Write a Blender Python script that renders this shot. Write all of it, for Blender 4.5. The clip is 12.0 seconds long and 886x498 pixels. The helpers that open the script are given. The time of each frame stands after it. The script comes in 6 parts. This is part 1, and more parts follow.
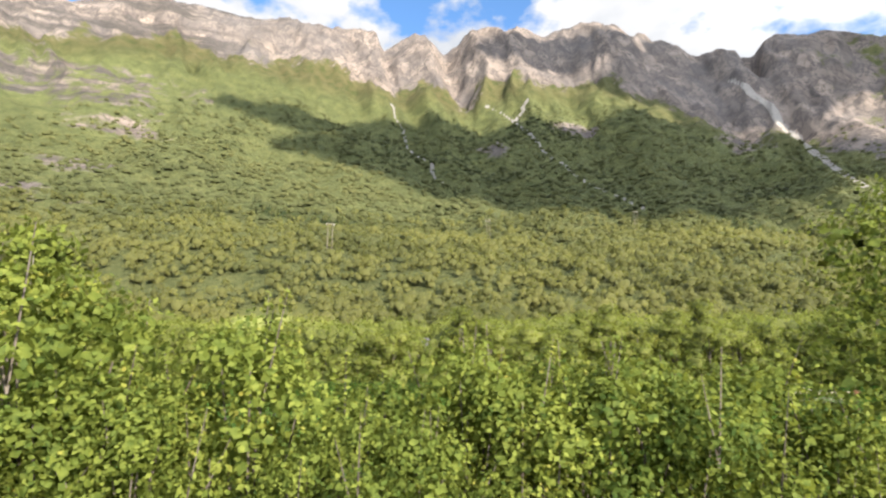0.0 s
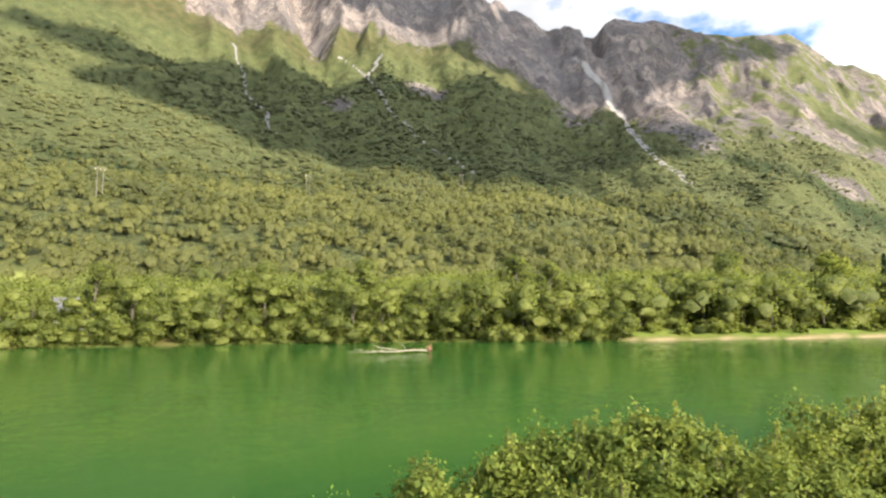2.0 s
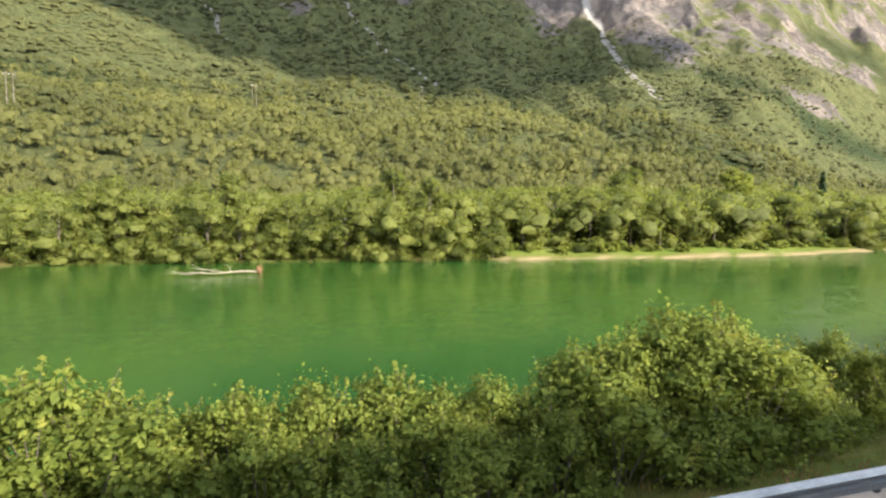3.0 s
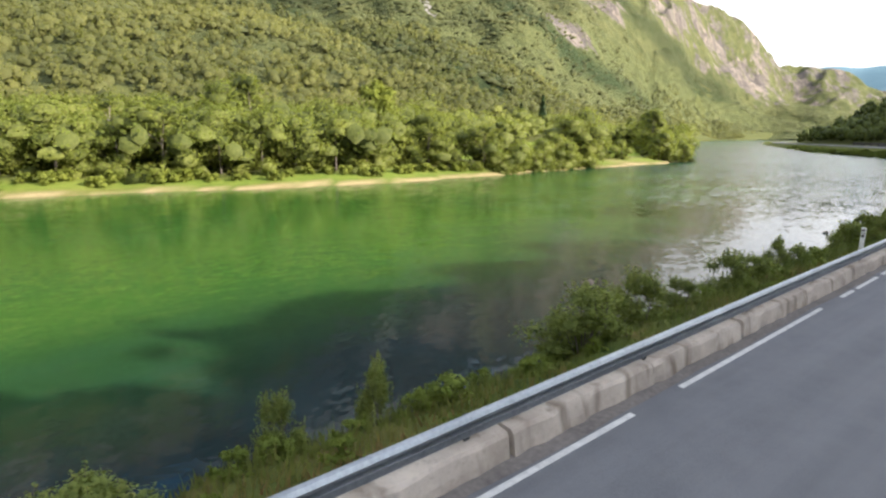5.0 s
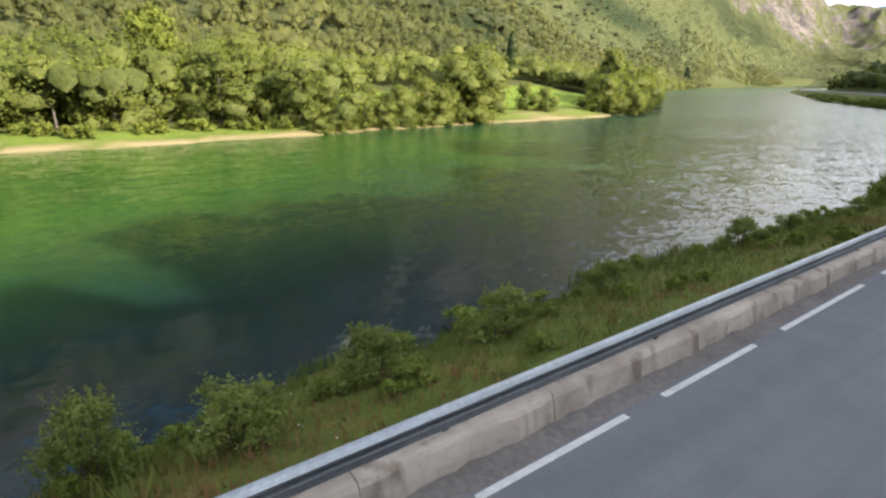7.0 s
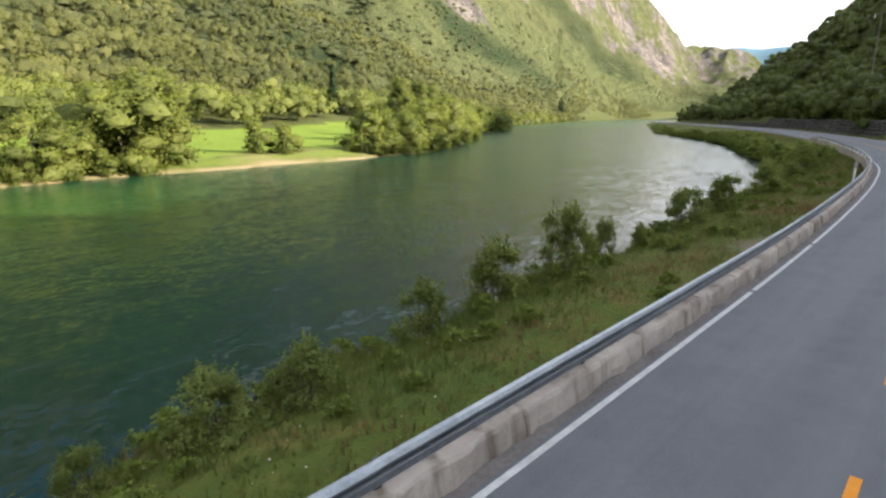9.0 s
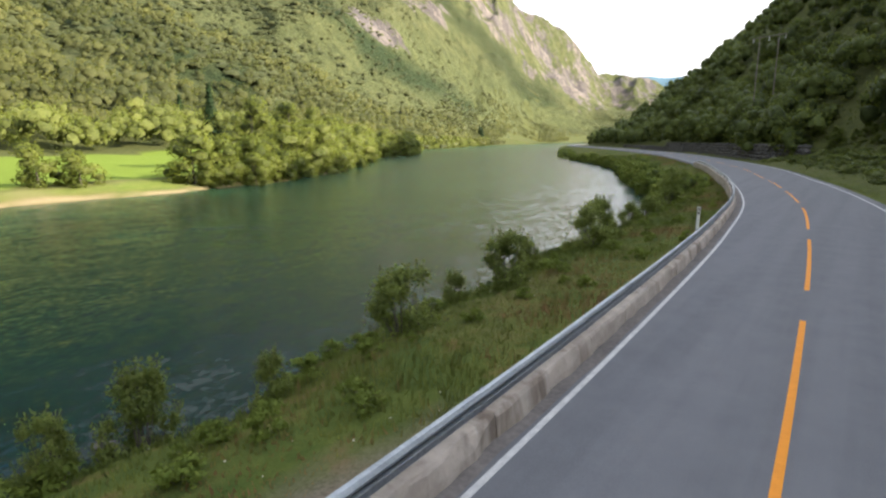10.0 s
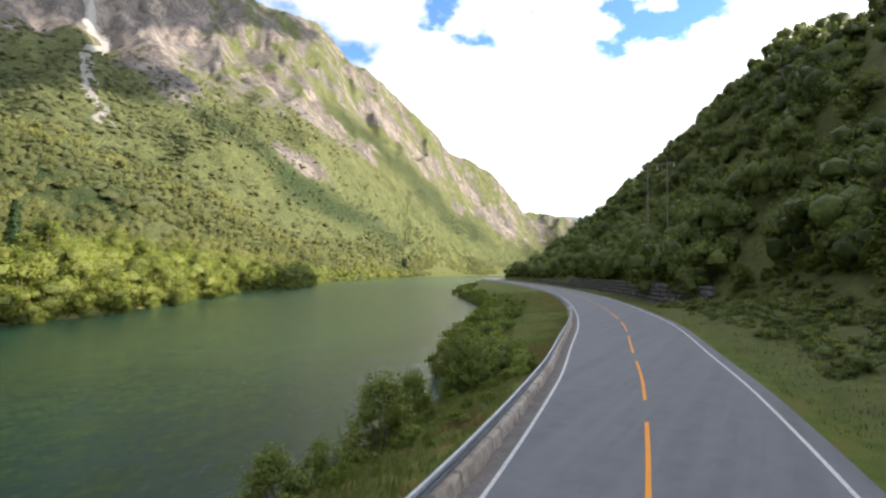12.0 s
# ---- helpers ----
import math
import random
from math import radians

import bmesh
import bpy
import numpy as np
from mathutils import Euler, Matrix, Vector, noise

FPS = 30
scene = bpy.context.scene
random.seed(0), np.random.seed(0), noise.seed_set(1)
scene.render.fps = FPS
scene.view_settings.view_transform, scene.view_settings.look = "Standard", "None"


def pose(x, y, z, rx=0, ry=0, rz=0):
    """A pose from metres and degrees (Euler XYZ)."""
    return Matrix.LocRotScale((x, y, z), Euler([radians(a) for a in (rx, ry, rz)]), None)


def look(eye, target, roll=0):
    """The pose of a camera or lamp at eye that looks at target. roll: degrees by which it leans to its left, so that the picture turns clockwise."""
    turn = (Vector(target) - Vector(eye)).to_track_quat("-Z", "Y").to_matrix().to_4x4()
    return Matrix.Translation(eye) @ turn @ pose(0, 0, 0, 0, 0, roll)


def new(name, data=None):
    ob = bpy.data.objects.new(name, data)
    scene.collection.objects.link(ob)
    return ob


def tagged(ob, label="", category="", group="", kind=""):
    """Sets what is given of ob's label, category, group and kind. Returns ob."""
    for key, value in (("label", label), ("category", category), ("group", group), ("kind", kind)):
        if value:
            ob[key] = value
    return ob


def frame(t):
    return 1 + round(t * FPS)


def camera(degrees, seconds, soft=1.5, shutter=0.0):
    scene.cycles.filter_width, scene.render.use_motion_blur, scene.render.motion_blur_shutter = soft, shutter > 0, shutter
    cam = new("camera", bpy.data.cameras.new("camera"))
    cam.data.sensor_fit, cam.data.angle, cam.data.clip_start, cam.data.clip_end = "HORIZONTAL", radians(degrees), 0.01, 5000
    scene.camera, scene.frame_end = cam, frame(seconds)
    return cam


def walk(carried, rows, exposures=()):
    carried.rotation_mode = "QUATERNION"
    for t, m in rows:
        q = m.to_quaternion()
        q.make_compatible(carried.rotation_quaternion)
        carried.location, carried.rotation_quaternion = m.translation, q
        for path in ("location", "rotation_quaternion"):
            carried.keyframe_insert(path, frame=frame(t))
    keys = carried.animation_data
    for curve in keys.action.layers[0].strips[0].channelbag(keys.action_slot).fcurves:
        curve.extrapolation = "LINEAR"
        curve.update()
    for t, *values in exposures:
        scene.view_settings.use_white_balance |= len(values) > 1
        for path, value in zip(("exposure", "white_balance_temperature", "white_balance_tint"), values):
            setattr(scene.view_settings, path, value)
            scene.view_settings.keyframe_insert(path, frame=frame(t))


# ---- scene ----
cam = camera(79.0, 12.0, soft=2.4)

PATH = [
    (0, (-12.01, -2.105, 4.347), (-11.964, -0.135, 4.687), -0.3),
    (0.5, (-3.38, -2.013, 4.339), (-3.162, -0.049, 4.649), -0.4),
    (1, (5.251, -1.917, 4.32), (5.638, 0.024, 4.605), -0.3),
    (1.5, (13.888, -1.812, 4.275), (14.358, 0.112, 4.548), -0.4),
    (2, (22.595, -1.699, 4.236), (23.131, 0.219, 4.423), -0.4),
    (2.5, (31.386, -1.565, 4.22), (31.947, 0.354, 4.249), -0.3),
    (3, (40.219, -1.416, 4.197), (40.83, 0.485, 4.076), -0.3),
    (3.2, (43.785, -1.354, 4.187), (44.436, 0.528, 4.001), -0.3),
    (4.8, (72.589, -0.85, 4.046), (73.725, 0.744, 3.641), -0.2),
    (5, (76.204, -0.774, 4.043), (77.405, 0.772, 3.633), 0.2),
    (5.2, (79.838, -0.686, 4.046), (81.103, 0.808, 3.637), 0.0),
    (5.4, (83.483, -0.585, 4.049), (84.805, 0.865, 3.664), -0.4),
    (5.5, (85.314, -0.53, 4.049), (86.646, 0.914, 3.674), -0.2),
    (5.6, (87.158, -0.471, 4.053), (88.514, 0.949, 3.674), -0.1),
    (5.8, (90.882, -0.352, 4.076), (92.249, 1.057, 3.695), 0.3),
    (6, (94.611, -0.252, 4.09), (95.954, 1.177, 3.698), 0.2),
    (6.5, (103.932, -0.048, 4.108), (105.104, 1.479, 3.565), 0.4),
    (6.7, (107.628, 0.024, 4.112), (108.723, 1.589, 3.518), 0.4),
    (8.3, (136.863, 0.549, 4.119), (138.051, 2.058, 3.561), -0.5),
    (8.5, (140.454, 0.609, 4.104), (141.684, 2.091, 3.563), -0.4),
    (9, (149.276, 0.782, 4.05), (150.646, 2.16, 3.575), -0.3),
    (9.5, (157.909, 1.018, 4.013), (159.394, 2.292, 3.597), -0.5),
    (10, (166.33, 1.196, 4.04), (167.879, 2.398, 3.646), -0.4),
    (10.5, (174.592, 1.413, 4.178), (176.198, 2.555, 3.835), -0.3),
    (11, (182.723, 1.76, 4.333), (184.394, 2.842, 4.148), -0.3),
    (11.5, (190.766, 2.17, 4.438), (192.458, 3.235, 4.414), 0.3),
    (12, (198.751, 2.613, 4.494), (200.463, 3.644, 4.582), 0.5),
]
walk(cam, [(t, look(eye, target, roll)) for t, eye, target, roll in PATH], exposures=[(0.0, 1.28), (12.0, 1.28)])

# ---- light ----
SUN_AZ, SUN_EL = 147.0, 24.5          # from +y towards +x, and above the horizon
SUN_DIR = Vector((math.sin(radians(SUN_AZ)) * math.cos(radians(SUN_EL)), math.cos(radians(SUN_AZ)) * math.cos(radians(SUN_EL)), math.sin(radians(SUN_EL))))
world = bpy.data.worlds.new("sky")
scene.world = world
world.use_nodes = True


def build_sky(strength=0.086):
    nt = world.node_tree
    nt.nodes.clear()
    out = nt.nodes.new("ShaderNodeOutputWorld")
    bg = nt.nodes.new("ShaderNodeBackground")
    sky = nt.nodes.new("ShaderNodeTexSky")
    sky.sky_type, sky.sun_disc = "NISHITA", False
    sky.sun_elevation, sky.sun_rotation = radians(SUN_EL), radians(SUN_AZ)
    sky.air_density, sky.dust_density, sky.ozone_density = 1.0, 0.3, 1.5
    co = nt.nodes.new("ShaderNodeTexCoord")
    mp = nt.nodes.new("ShaderNodeMapping")
    mp.inputs["Scale"].default_value = (1.0, 1.0, 1.7)
    mp.inputs["Location"].default_value = (0.35, 0.1, 0.2)
    no = nt.nodes.new("ShaderNodeTexNoise")
    no.inputs["Scale"].default_value, no.inputs["Detail"].default_value, no.inputs["Roughness"].default_value = 4.2, 9.0, 0.52
    ramp = nt.nodes.new("ShaderNodeValToRGB")
    ramp.color_ramp.elements[0].position, ramp.color_ramp.elements[1].position = 0.455, 0.515
    shade = nt.nodes.new("ShaderNodeTexNoise")
    shade.inputs["Scale"].default_value, shade.inputs["Detail"].default_value = 5.0, 5.0
    cl = nt.nodes.new("ShaderNodeValToRGB")
    cl.color_ramp.elements[0].color, cl.color_ramp.elements[1].color = (4.6, 4.9, 5.4, 1), (6.6, 6.6, 6.7, 1)
    cl.color_ramp.elements[0].position, cl.color_ramp.elements[1].position = 0.35, 0.55
    mix = nt.nodes.new("ShaderNodeMix")
    mix.data_type = "RGBA"
    dot = nt.nodes.new("ShaderNodeVectorMath")
    dot.operation = "DOT_PRODUCT"
    dot.inputs[1].default_value = SUN_DIR
    glow = nt.nodes.new("ShaderNodeMapRange")
    glow.inputs["From Min"].default_value, glow.inputs["From Max"].default_value = -0.2, 0.95
    glow.inputs["To Min"].default_value, glow.inputs["To Max"].default_value = 0.75, 2.6
    lit = nt.nodes.new("ShaderNodeVectorMath")
    lit.operation = "SCALE"
    nt.links.new(co.outputs["Generated"], dot.inputs[0])
    nt.links.new(dot.outputs["Value"], glow.inputs["Value"])
    nt.links.new(cl.outputs["Color"], lit.inputs[0])
    nt.links.new(glow.outputs["Result"], lit.inputs["Scale"])
    nt.links.new(co.outputs["Generated"], mp.inputs["Vector"])
    nt.links.new(mp.outputs["Vector"], no.inputs["Vector"])
    nt.links.new(mp.outputs["Vector"], shade.inputs["Vector"])
    up = nt.nodes.new("ShaderNodeSeparateXYZ")
    nt.links.new(co.outputs["Generated"], up.inputs["Vector"])
    thin = nt.nodes.new("ShaderNodeMath")
    thin.operation = "MULTIPLY_ADD"
    thin.inputs[1].default_value, thin.inputs[2].default_value = -0.45, 0.235
    nt.links.new(up.outputs["Z"], thin.inputs[0])
    some = nt.nodes.new("ShaderNodeMath")
    some.operation = "ADD"
    nt.links.new(no.outputs["Fac"], some.inputs[0])
    low = nt.nodes.new("ShaderNodeMath")
    low.operation = "MAXIMUM"
    low.inputs[1].default_value = 0.012
    nt.links.new(thin.outputs["Value"], low.inputs[0])
    nt.links.new(low.outputs["Value"], some.inputs[1])
    nt.links.new(some.outputs["Value"], ramp.inputs["Fac"])
    nt.links.new(shade.outputs["Fac"], cl.inputs["Fac"])
    nt.links.new(ramp.outputs["Color"], mix.inputs["Factor"])
    clear = nt.nodes.new("ShaderNodeVectorMath")
    clear.operation = "MULTIPLY"
    clear.inputs[1].default_value = (0.98, 1.30, 1.58)
    nt.links.new(sky.outputs["Color"], clear.inputs[0])
    nt.links.new(clear.outputs["Vector"], mix.inputs["A"])
    nt.links.new(lit.outputs["Vector"], mix.inputs["B"])
    nt.links.new(mix.outputs["Result"], bg.inputs["Color"])
    bg.inputs["Strength"].default_value = strength
    nt.links.new(bg.outputs["Background"], out.inputs["Surface"])


build_sky()
sun = new("sun", bpy.data.lights.new("sun", "SUN"))
sun.data.energy, sun.data.angle, sun.data.color = 5.0, radians(0.6), (1.0, 0.89, 0.735)
sun.matrix_world = look(SUN_DIR * 500, (0, 0, 0))

# ---- materials ----


class Nodes:
    """Short hand for building a node material."""

    def __init__(self, name):
        self.mat = bpy.data.materials.new(name)
        self.mat.use_nodes = True
        self.nt = self.mat.node_tree
        self.bsdf = self.nt.nodes["Principled BSDF"]
        self.out = self.nt.nodes["Material Output"]

    def node(self, kind, **values):
        n = self.nt.nodes.new("ShaderNode" + kind)
        for key, value in values.items():
            n.inputs[key.replace("_", " ")].default_value = value
        return n

    def link(self, a, b):
        self.nt.links.new(a, b)

    def coords(self, scale=(1, 1, 1)):
        co, mp = self.node("TexCoord"), self.node("Mapping")
        mp.inputs["Scale"].default_value = scale
        self.link(co.outputs["Object"], mp.inputs["Vector"])
        return mp.outputs["Vector"]

    def noise(self, vec, scale, detail=6.0, rough=0.6, distort=0.0):
        n = self.node("TexNoise", Scale=scale, Detail=detail, Roughness=rough, Distortion=distort)
        self.link(vec, n.inputs["Vector"])
        return n.outputs["Fac"]

    def ramp(self, fac, *stops):
        r = self.node("ValToRGB")
        e = r.color_ramp.elements
        while len(e) < len(stops):
            e.new(0.5)
        for el, (p, c) in zip(e, stops):
            el.position, el.color = p, (*c, 1) if len(c) == 3 else c
        self.link(fac, r.inputs["Fac"])
        return r.outputs["Color"]

    def mix(self, fac, a, b, blend="MIX"):
        m = self.node("Mix")
        m.data_type, m.blend_type = "RGBA", blend
        for sock, v in ((m.inputs["Factor"], fac), (m.inputs["A"], a), (m.inputs["B"], b)):
            if isinstance(v, (int, float)):
                sock.default_value = v
            elif isinstance(v, tuple):
                sock.default_value = (*v, 1)
            else:
                self.link(v, sock)
        return m.outputs["Result"]

    def math(self, op, a, b=0.0):
        m = self.node("Math")
        m.operation = op
        for sock, v in zip(m.inputs, (a, b)):
            if isinstance(v, (int, float)):
                sock.default_value = v
            else:
                self.link(v, sock)
        return m.outputs["Value"]

    def attr(self, name):
        a = self.node("Attribute")
        a.attribute_name = name
        return a.outputs["Fac"]

    def bump(self, height, strength, distance):
        b = self.node("Bump", Strength=strength, Distance=distance)
        self.link(height, b.inputs["Height"])
        self.link(b.outputs["Normal"], self.bsdf.inputs["Normal"])
        return b

    def done(self, colour=None, rough=0.9, spec=0.3, metal=0.0):
        if colour is not None:
            if isinstance(colour, tuple):
                self.bsdf.inputs["Base Color"].default_value = (*colour, 1)
            else:
                self.link(colour, self.bsdf.inputs["Base Color"])
        if isinstance(rough, (int, float)):
            self.bsdf.inputs["Roughness"].default_value = rough
        else:
            self.link(rough, self.bsdf.inputs["Roughness"])
        self.bsdf.inputs["Specular IOR Level"].default_value = spec
        self.bsdf.inputs["Metallic"].default_value = metal
        return self.mat


def leaf_material(name, dark, light, autumn=None, glow=0.35, grain=1.6, mottled=0.9):
    """Leaves: colour by leaf and by the tree's own tint, with light coming through."""
    m = Nodes(name)
    geo = m.node("NewGeometry")
    info = m.node("ObjectInfo")
    tint = m.math("ADD", m.attr("tint"), m.math("MULTIPLY", m.math("SUBTRACT", info.outputs["Random"], 0.5), 0.35))
    mottle = m.noise(m.coords(), grain, 3.0, 0.7)
    fac = m.math("ADD", m.math("MULTIPLY", geo.outputs["Random Per Island"], 0.2), m.math("MULTIPLY", tint, 0.55))
    fac = m.math("ADD", fac, m.math("MULTIPLY", m.math("SUBTRACT", mottle, 0.36), mottled))
    m.bump(mottle, 0.5, min(0.6 / grain, 0.22))
    stops = [(0.1, dark), (0.75, light)]
    if autumn:
        stops.append((1.0, autumn))
    col = m.ramp(fac, *stops)
    m.done(col, 0.6, 0.12)
    tr = m.node("BsdfTranslucent")
    m.link(m.mix(0.5, col, (0.30, 0.34, 0.05), "MIX"), tr.inputs["Color"])
    mixs = m.node("MixShader")
    mixs.inputs["Fac"].default_value = glow
    m.link(m.bsdf.outputs["BSDF"], mixs.inputs[1])
    m.link(tr.outputs["BSDF"], mixs.inputs[2])
    m.link(mixs.outputs["Shader"], m.out.inputs["Surface"])
    return m.mat


def bark_material(name, base, pale):
    m = Nodes(name)
    v = m.coords((1, 1, 0.35))
    col = m.ramp(m.noise(v, 9.0, 5.0), (0.35, base), (0.62, pale))
    m.bump(m.noise(v, 25.0), 0.6, 0.02)
    return m.done(col, 0.85)


def ground_material():
    m = Nodes("grass_ground")
    v = m.coords()
    big, mid, fine = m.noise(v, 0.09, 4.0), m.noise(v, 0.9, 6.0), m.noise(v, 9.0, 4.0)
    green = m.ramp(mid, (0.3, (0.054, 0.082, 0.018)), (0.55, (0.092, 0.112, 0.024)), (0.75, (0.165, 0.105, 0.042)))
    dry = m.ramp(fine, (0.3, (0.10, 0.095, 0.03)), (0.7, (0.19, 0.115, 0.055)))
    col = m.mix(m.ramp(big, (0.5, (0, 0, 0)), (0.7, (0.8, 0.8, 0.8))), green, dry)
    field = m.ramp(mid, (0.3, (0.145, 0.205, 0.03)), (0.7, (0.185, 0.25, 0.04)))
    col = m.mix(m.attr("field"), col, field)
    sand = m.ramp(fine, (0.3, (0.24, 0.185, 0.10)), (0.7, (0.40, 0.31, 0.18)))
    col = m.mix(m.attr("sand"), col, sand)
    wood = m.ramp(mid, (0.3, (0.06, 0.07, 0.026)), (0.7, (0.11, 0.118, 0.04)))
    col = m.mix(m.attr("wood"), col, wood)
    gravel = m.ramp(m.noise(v, 14.0, 5.0, 0.7), (0.3, (0.10, 0.078, 0.06)), (0.7, (0.26, 0.21, 0.17)))
    col = m.mix(m.attr("gravel"), col, gravel)
    m.bump(fine, 0.8, 0.08)
    return m.done(col, 0.95, 0.1)


def mountain_material():
    m = Nodes("mountain_side")
    v = m.coords()
    vs = m.coords((1.0, 1.0, 0.35))
    big, mid, fine = m.noise(v, 0.006, 6.0), m.noise(v, 0.05, 8.0, 0.65), m.noise(v, 0.35, 6.0, 0.7)
    # extra blue in these wood colours stands in for haze
    wood = m.ramp(m.mix(0.5, mid, fine), (0.36, (0.062, 0.076, 0.032)), (0.5, (0.106, 0.121, 0.049)), (0.64, (0.165, 0.17, 0.068)))
    heath = m.ramp(mid, (0.35, (0.065, 0.075, 0.028)), (0.6, (0.115, 0.105, 0.050)))
    # bands of shade painted into the wood's colour
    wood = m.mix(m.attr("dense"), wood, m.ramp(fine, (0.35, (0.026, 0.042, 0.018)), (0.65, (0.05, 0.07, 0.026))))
    veg = m.mix(m.attr("heath"), wood, heath)
    # broad tones, facets and a few dark cracks
    crack = m.noise(vs, 0.04, 10.0, 0.62, 0.1)
    facet = m.node("TexVoronoi", Scale=0.035)
    m.link(m.coords((1.0, 1.0, 0.45)), facet.inputs["Vector"])
    tone = m.mix(0.3, m.mix(0.5, crack, m.noise(v, 0.02, 6.0, 0.6)), facet.outputs["Color"])
    stone = m.ramp(tone, (0.30, (0.085, 0.075, 0.070)), (0.5, (0.17, 0.142, 0.126)), (0.68, (0.295, 0.245, 0.208)))
    cleft = m.node("TexVoronoi", Scale=0.05)
    cleft.feature = "DISTANCE_TO_EDGE"
    warp = m.node("Mix")
    warp.data_type = "VECTOR"
    warp.inputs["Factor"].default_value = 0.93
    noisy = m.node("TexNoise", Scale=0.06, Detail=6.0)
    m.link(vs, noisy.inputs["Vector"])
    grown = m.node("VectorMath")
    grown.operation = "SCALE"
    grown.inputs["Scale"].default_value = 600.0
    m.link(noisy.outputs["Color"], grown.inputs[0])
    m.link(grown.outputs["Vector"], warp.inputs["A"])
    m.link(m.coords((1.0, 1.0, 0.4)), warp.inputs["B"])
    m.link(warp.outputs["Result"], cleft.inputs["Vector"])
    stone = m.mix(m.ramp(cleft.outputs["Distance"], (0.0, (0.75, 0.75, 0.75)), (0.10, (0, 0, 0))), stone, (0.05, 0.046, 0.046))
    stone = m.mix(m.ramp(big, (0.4, (0, 0, 0)), (0.65, (0.5, 0.5, 0.5))), stone, (0.12, 0.115, 0.118))
    # level strata in the cliff at the valley's near end
    split = m.node("SeparateXYZ")
    m.link(m.coords(), split.inputs[0])
    layered = m.ramp(m.math("MULTIPLY", split.outputs["X"], -0.001), (0.30, (0, 0, 0)), (0.48, (0.85, 0.85, 0.85)))
    layers = m.noise(m.coords((0.12, 0.12, 1.0)), 0.045, 5.0, 0.65)
    layers = m.math("MULTIPLY", m.ramp(layers, (0.42, (1, 1, 1)), (0.56, (0, 0, 0))), layered)
    stone = m.mix(layers, stone, (0.06, 0.056, 0.053))
    patch = m.noise(vs, 0.014, 7.0, 0.6, 0.8)
    edge = m.math("ADD", m.attr("rock"), m.math("MULTIPLY", m.math("SUBTRACT", m.mix(0.45, patch, m.mix(0.5, mid, crack)), 0.5), 3.0))
    col = m.mix(m.ramp(edge, (0.42, (0, 0, 0)), (0.58, (1, 1, 1))), veg, stone)
    scree = m.ramp(fine, (0.3, (0.20, 0.19, 0.175)), (0.7, (0.36, 0.34, 0.32)))
    sc = m.math("ADD", m.attr("scree"), m.math("MULTIPLY", m.math("SUBTRACT", fine, 0.5), 0.9))
    col = m.mix(m.ramp(sc, (0.45, (0, 0, 0)), (0.6, (1, 1, 1))), col, scree)
    m.bump(m.mix(m.attr("rock"), m.mix(0.5, mid, fine), tone), 0.8, 16.0)
    return m.done(col, 0.95, 0.1)


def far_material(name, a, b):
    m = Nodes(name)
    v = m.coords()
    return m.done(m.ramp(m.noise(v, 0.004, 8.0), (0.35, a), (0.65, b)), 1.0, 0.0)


def water_material():
    m = Nodes("river_water")
    v = m.coords((1.0, 1.6, 1.0))
    deep = m.noise(m.coords(), 0.035, 4.0)
    col = m.ramp(deep, (0.35, (0.020, 0.080, 0.016)), (0.65, (0.039, 0.103, 0.016)))
    # bed: near-black blue that paints the hill's shade on the near water
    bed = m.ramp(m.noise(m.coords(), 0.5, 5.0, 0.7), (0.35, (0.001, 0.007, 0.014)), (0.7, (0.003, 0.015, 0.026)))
    # darker teal for the lower reach, painting in the hill's shade
    shade_teal = m.ramp(deep, (0.35, (0.004, 0.036, 0.026)), (0.65, (0.009, 0.056, 0.027)))
    col = m.mix(m.attr("deep"), col, shade_teal)
    # paler grey-green further on stands in for the sky's sheen
    col = m.mix(m.attr("open"), col, m.ramp(deep, (0.35, (0.020, 0.060, 0.036)), (0.65, (0.034, 0.086, 0.046))))
    col = m.mix(m.attr("bank_shade"), col, bed)
    calm = m.ramp(m.noise(m.coords((0.5, 1.4, 1)), 0.05, 3.0), (0.38, (0.45, 0.45, 0.45)), (0.6, (1, 1, 1)))
    chop = m.math("MULTIPLY", calm, m.attr("chop"))
    # the wavelets' slopes, steep where the river is choppy
    tilt = None
    for scale, detail, amount in ((2.8, 6.0, 1.25), (0.8, 4.0, 0.65), (0.3, 3.0, 0.4)):
        n = m.node("TexNoise", Scale=scale, Detail=detail, Roughness=0.62, Distortion=0.8)
        m.link(v, n.inputs["Vector"])
        flat = m.node("VectorMath")
        flat.operation = "MULTIPLY_ADD"
        flat.inputs[1].default_value, flat.inputs[2].default_value = (amount, amount, 0), (-0.5 * amount, -0.5 * amount, 0)
        m.link(n.outputs["Color"], flat.inputs[0])
        if tilt is None:
            tilt = flat.outputs["Vector"]
        else:
            both = m.node("VectorMath")
            both.operation = "ADD"
            m.link(tilt, both.inputs[0])
            m.link(flat.outputs["Vector"], both.inputs[1])
            tilt = both.outputs["Vector"]
    steep = m.node("VectorMath")
    steep.operation = "SCALE"
    m.link(tilt, steep.inputs[0])
    m.link(chop, steep.inputs["Scale"])
    up = m.node("VectorMath")
    up.operation = "ADD"
    up.inputs[1].default_value = (0, 0, 1)
    m.link(steep.outputs["Vector"], up.inputs[0])
    unit = m.node("VectorMath")
    unit.operation = "NORMALIZE"
    m.link(up.outputs["Vector"], unit.inputs[0])
    m.link(unit.outputs["Vector"], m.bsdf.inputs["Normal"])
    m.bsdf.inputs["IOR"].default_value = 1.33
    return m.done(col, m.attr("sheen"), 0.5)


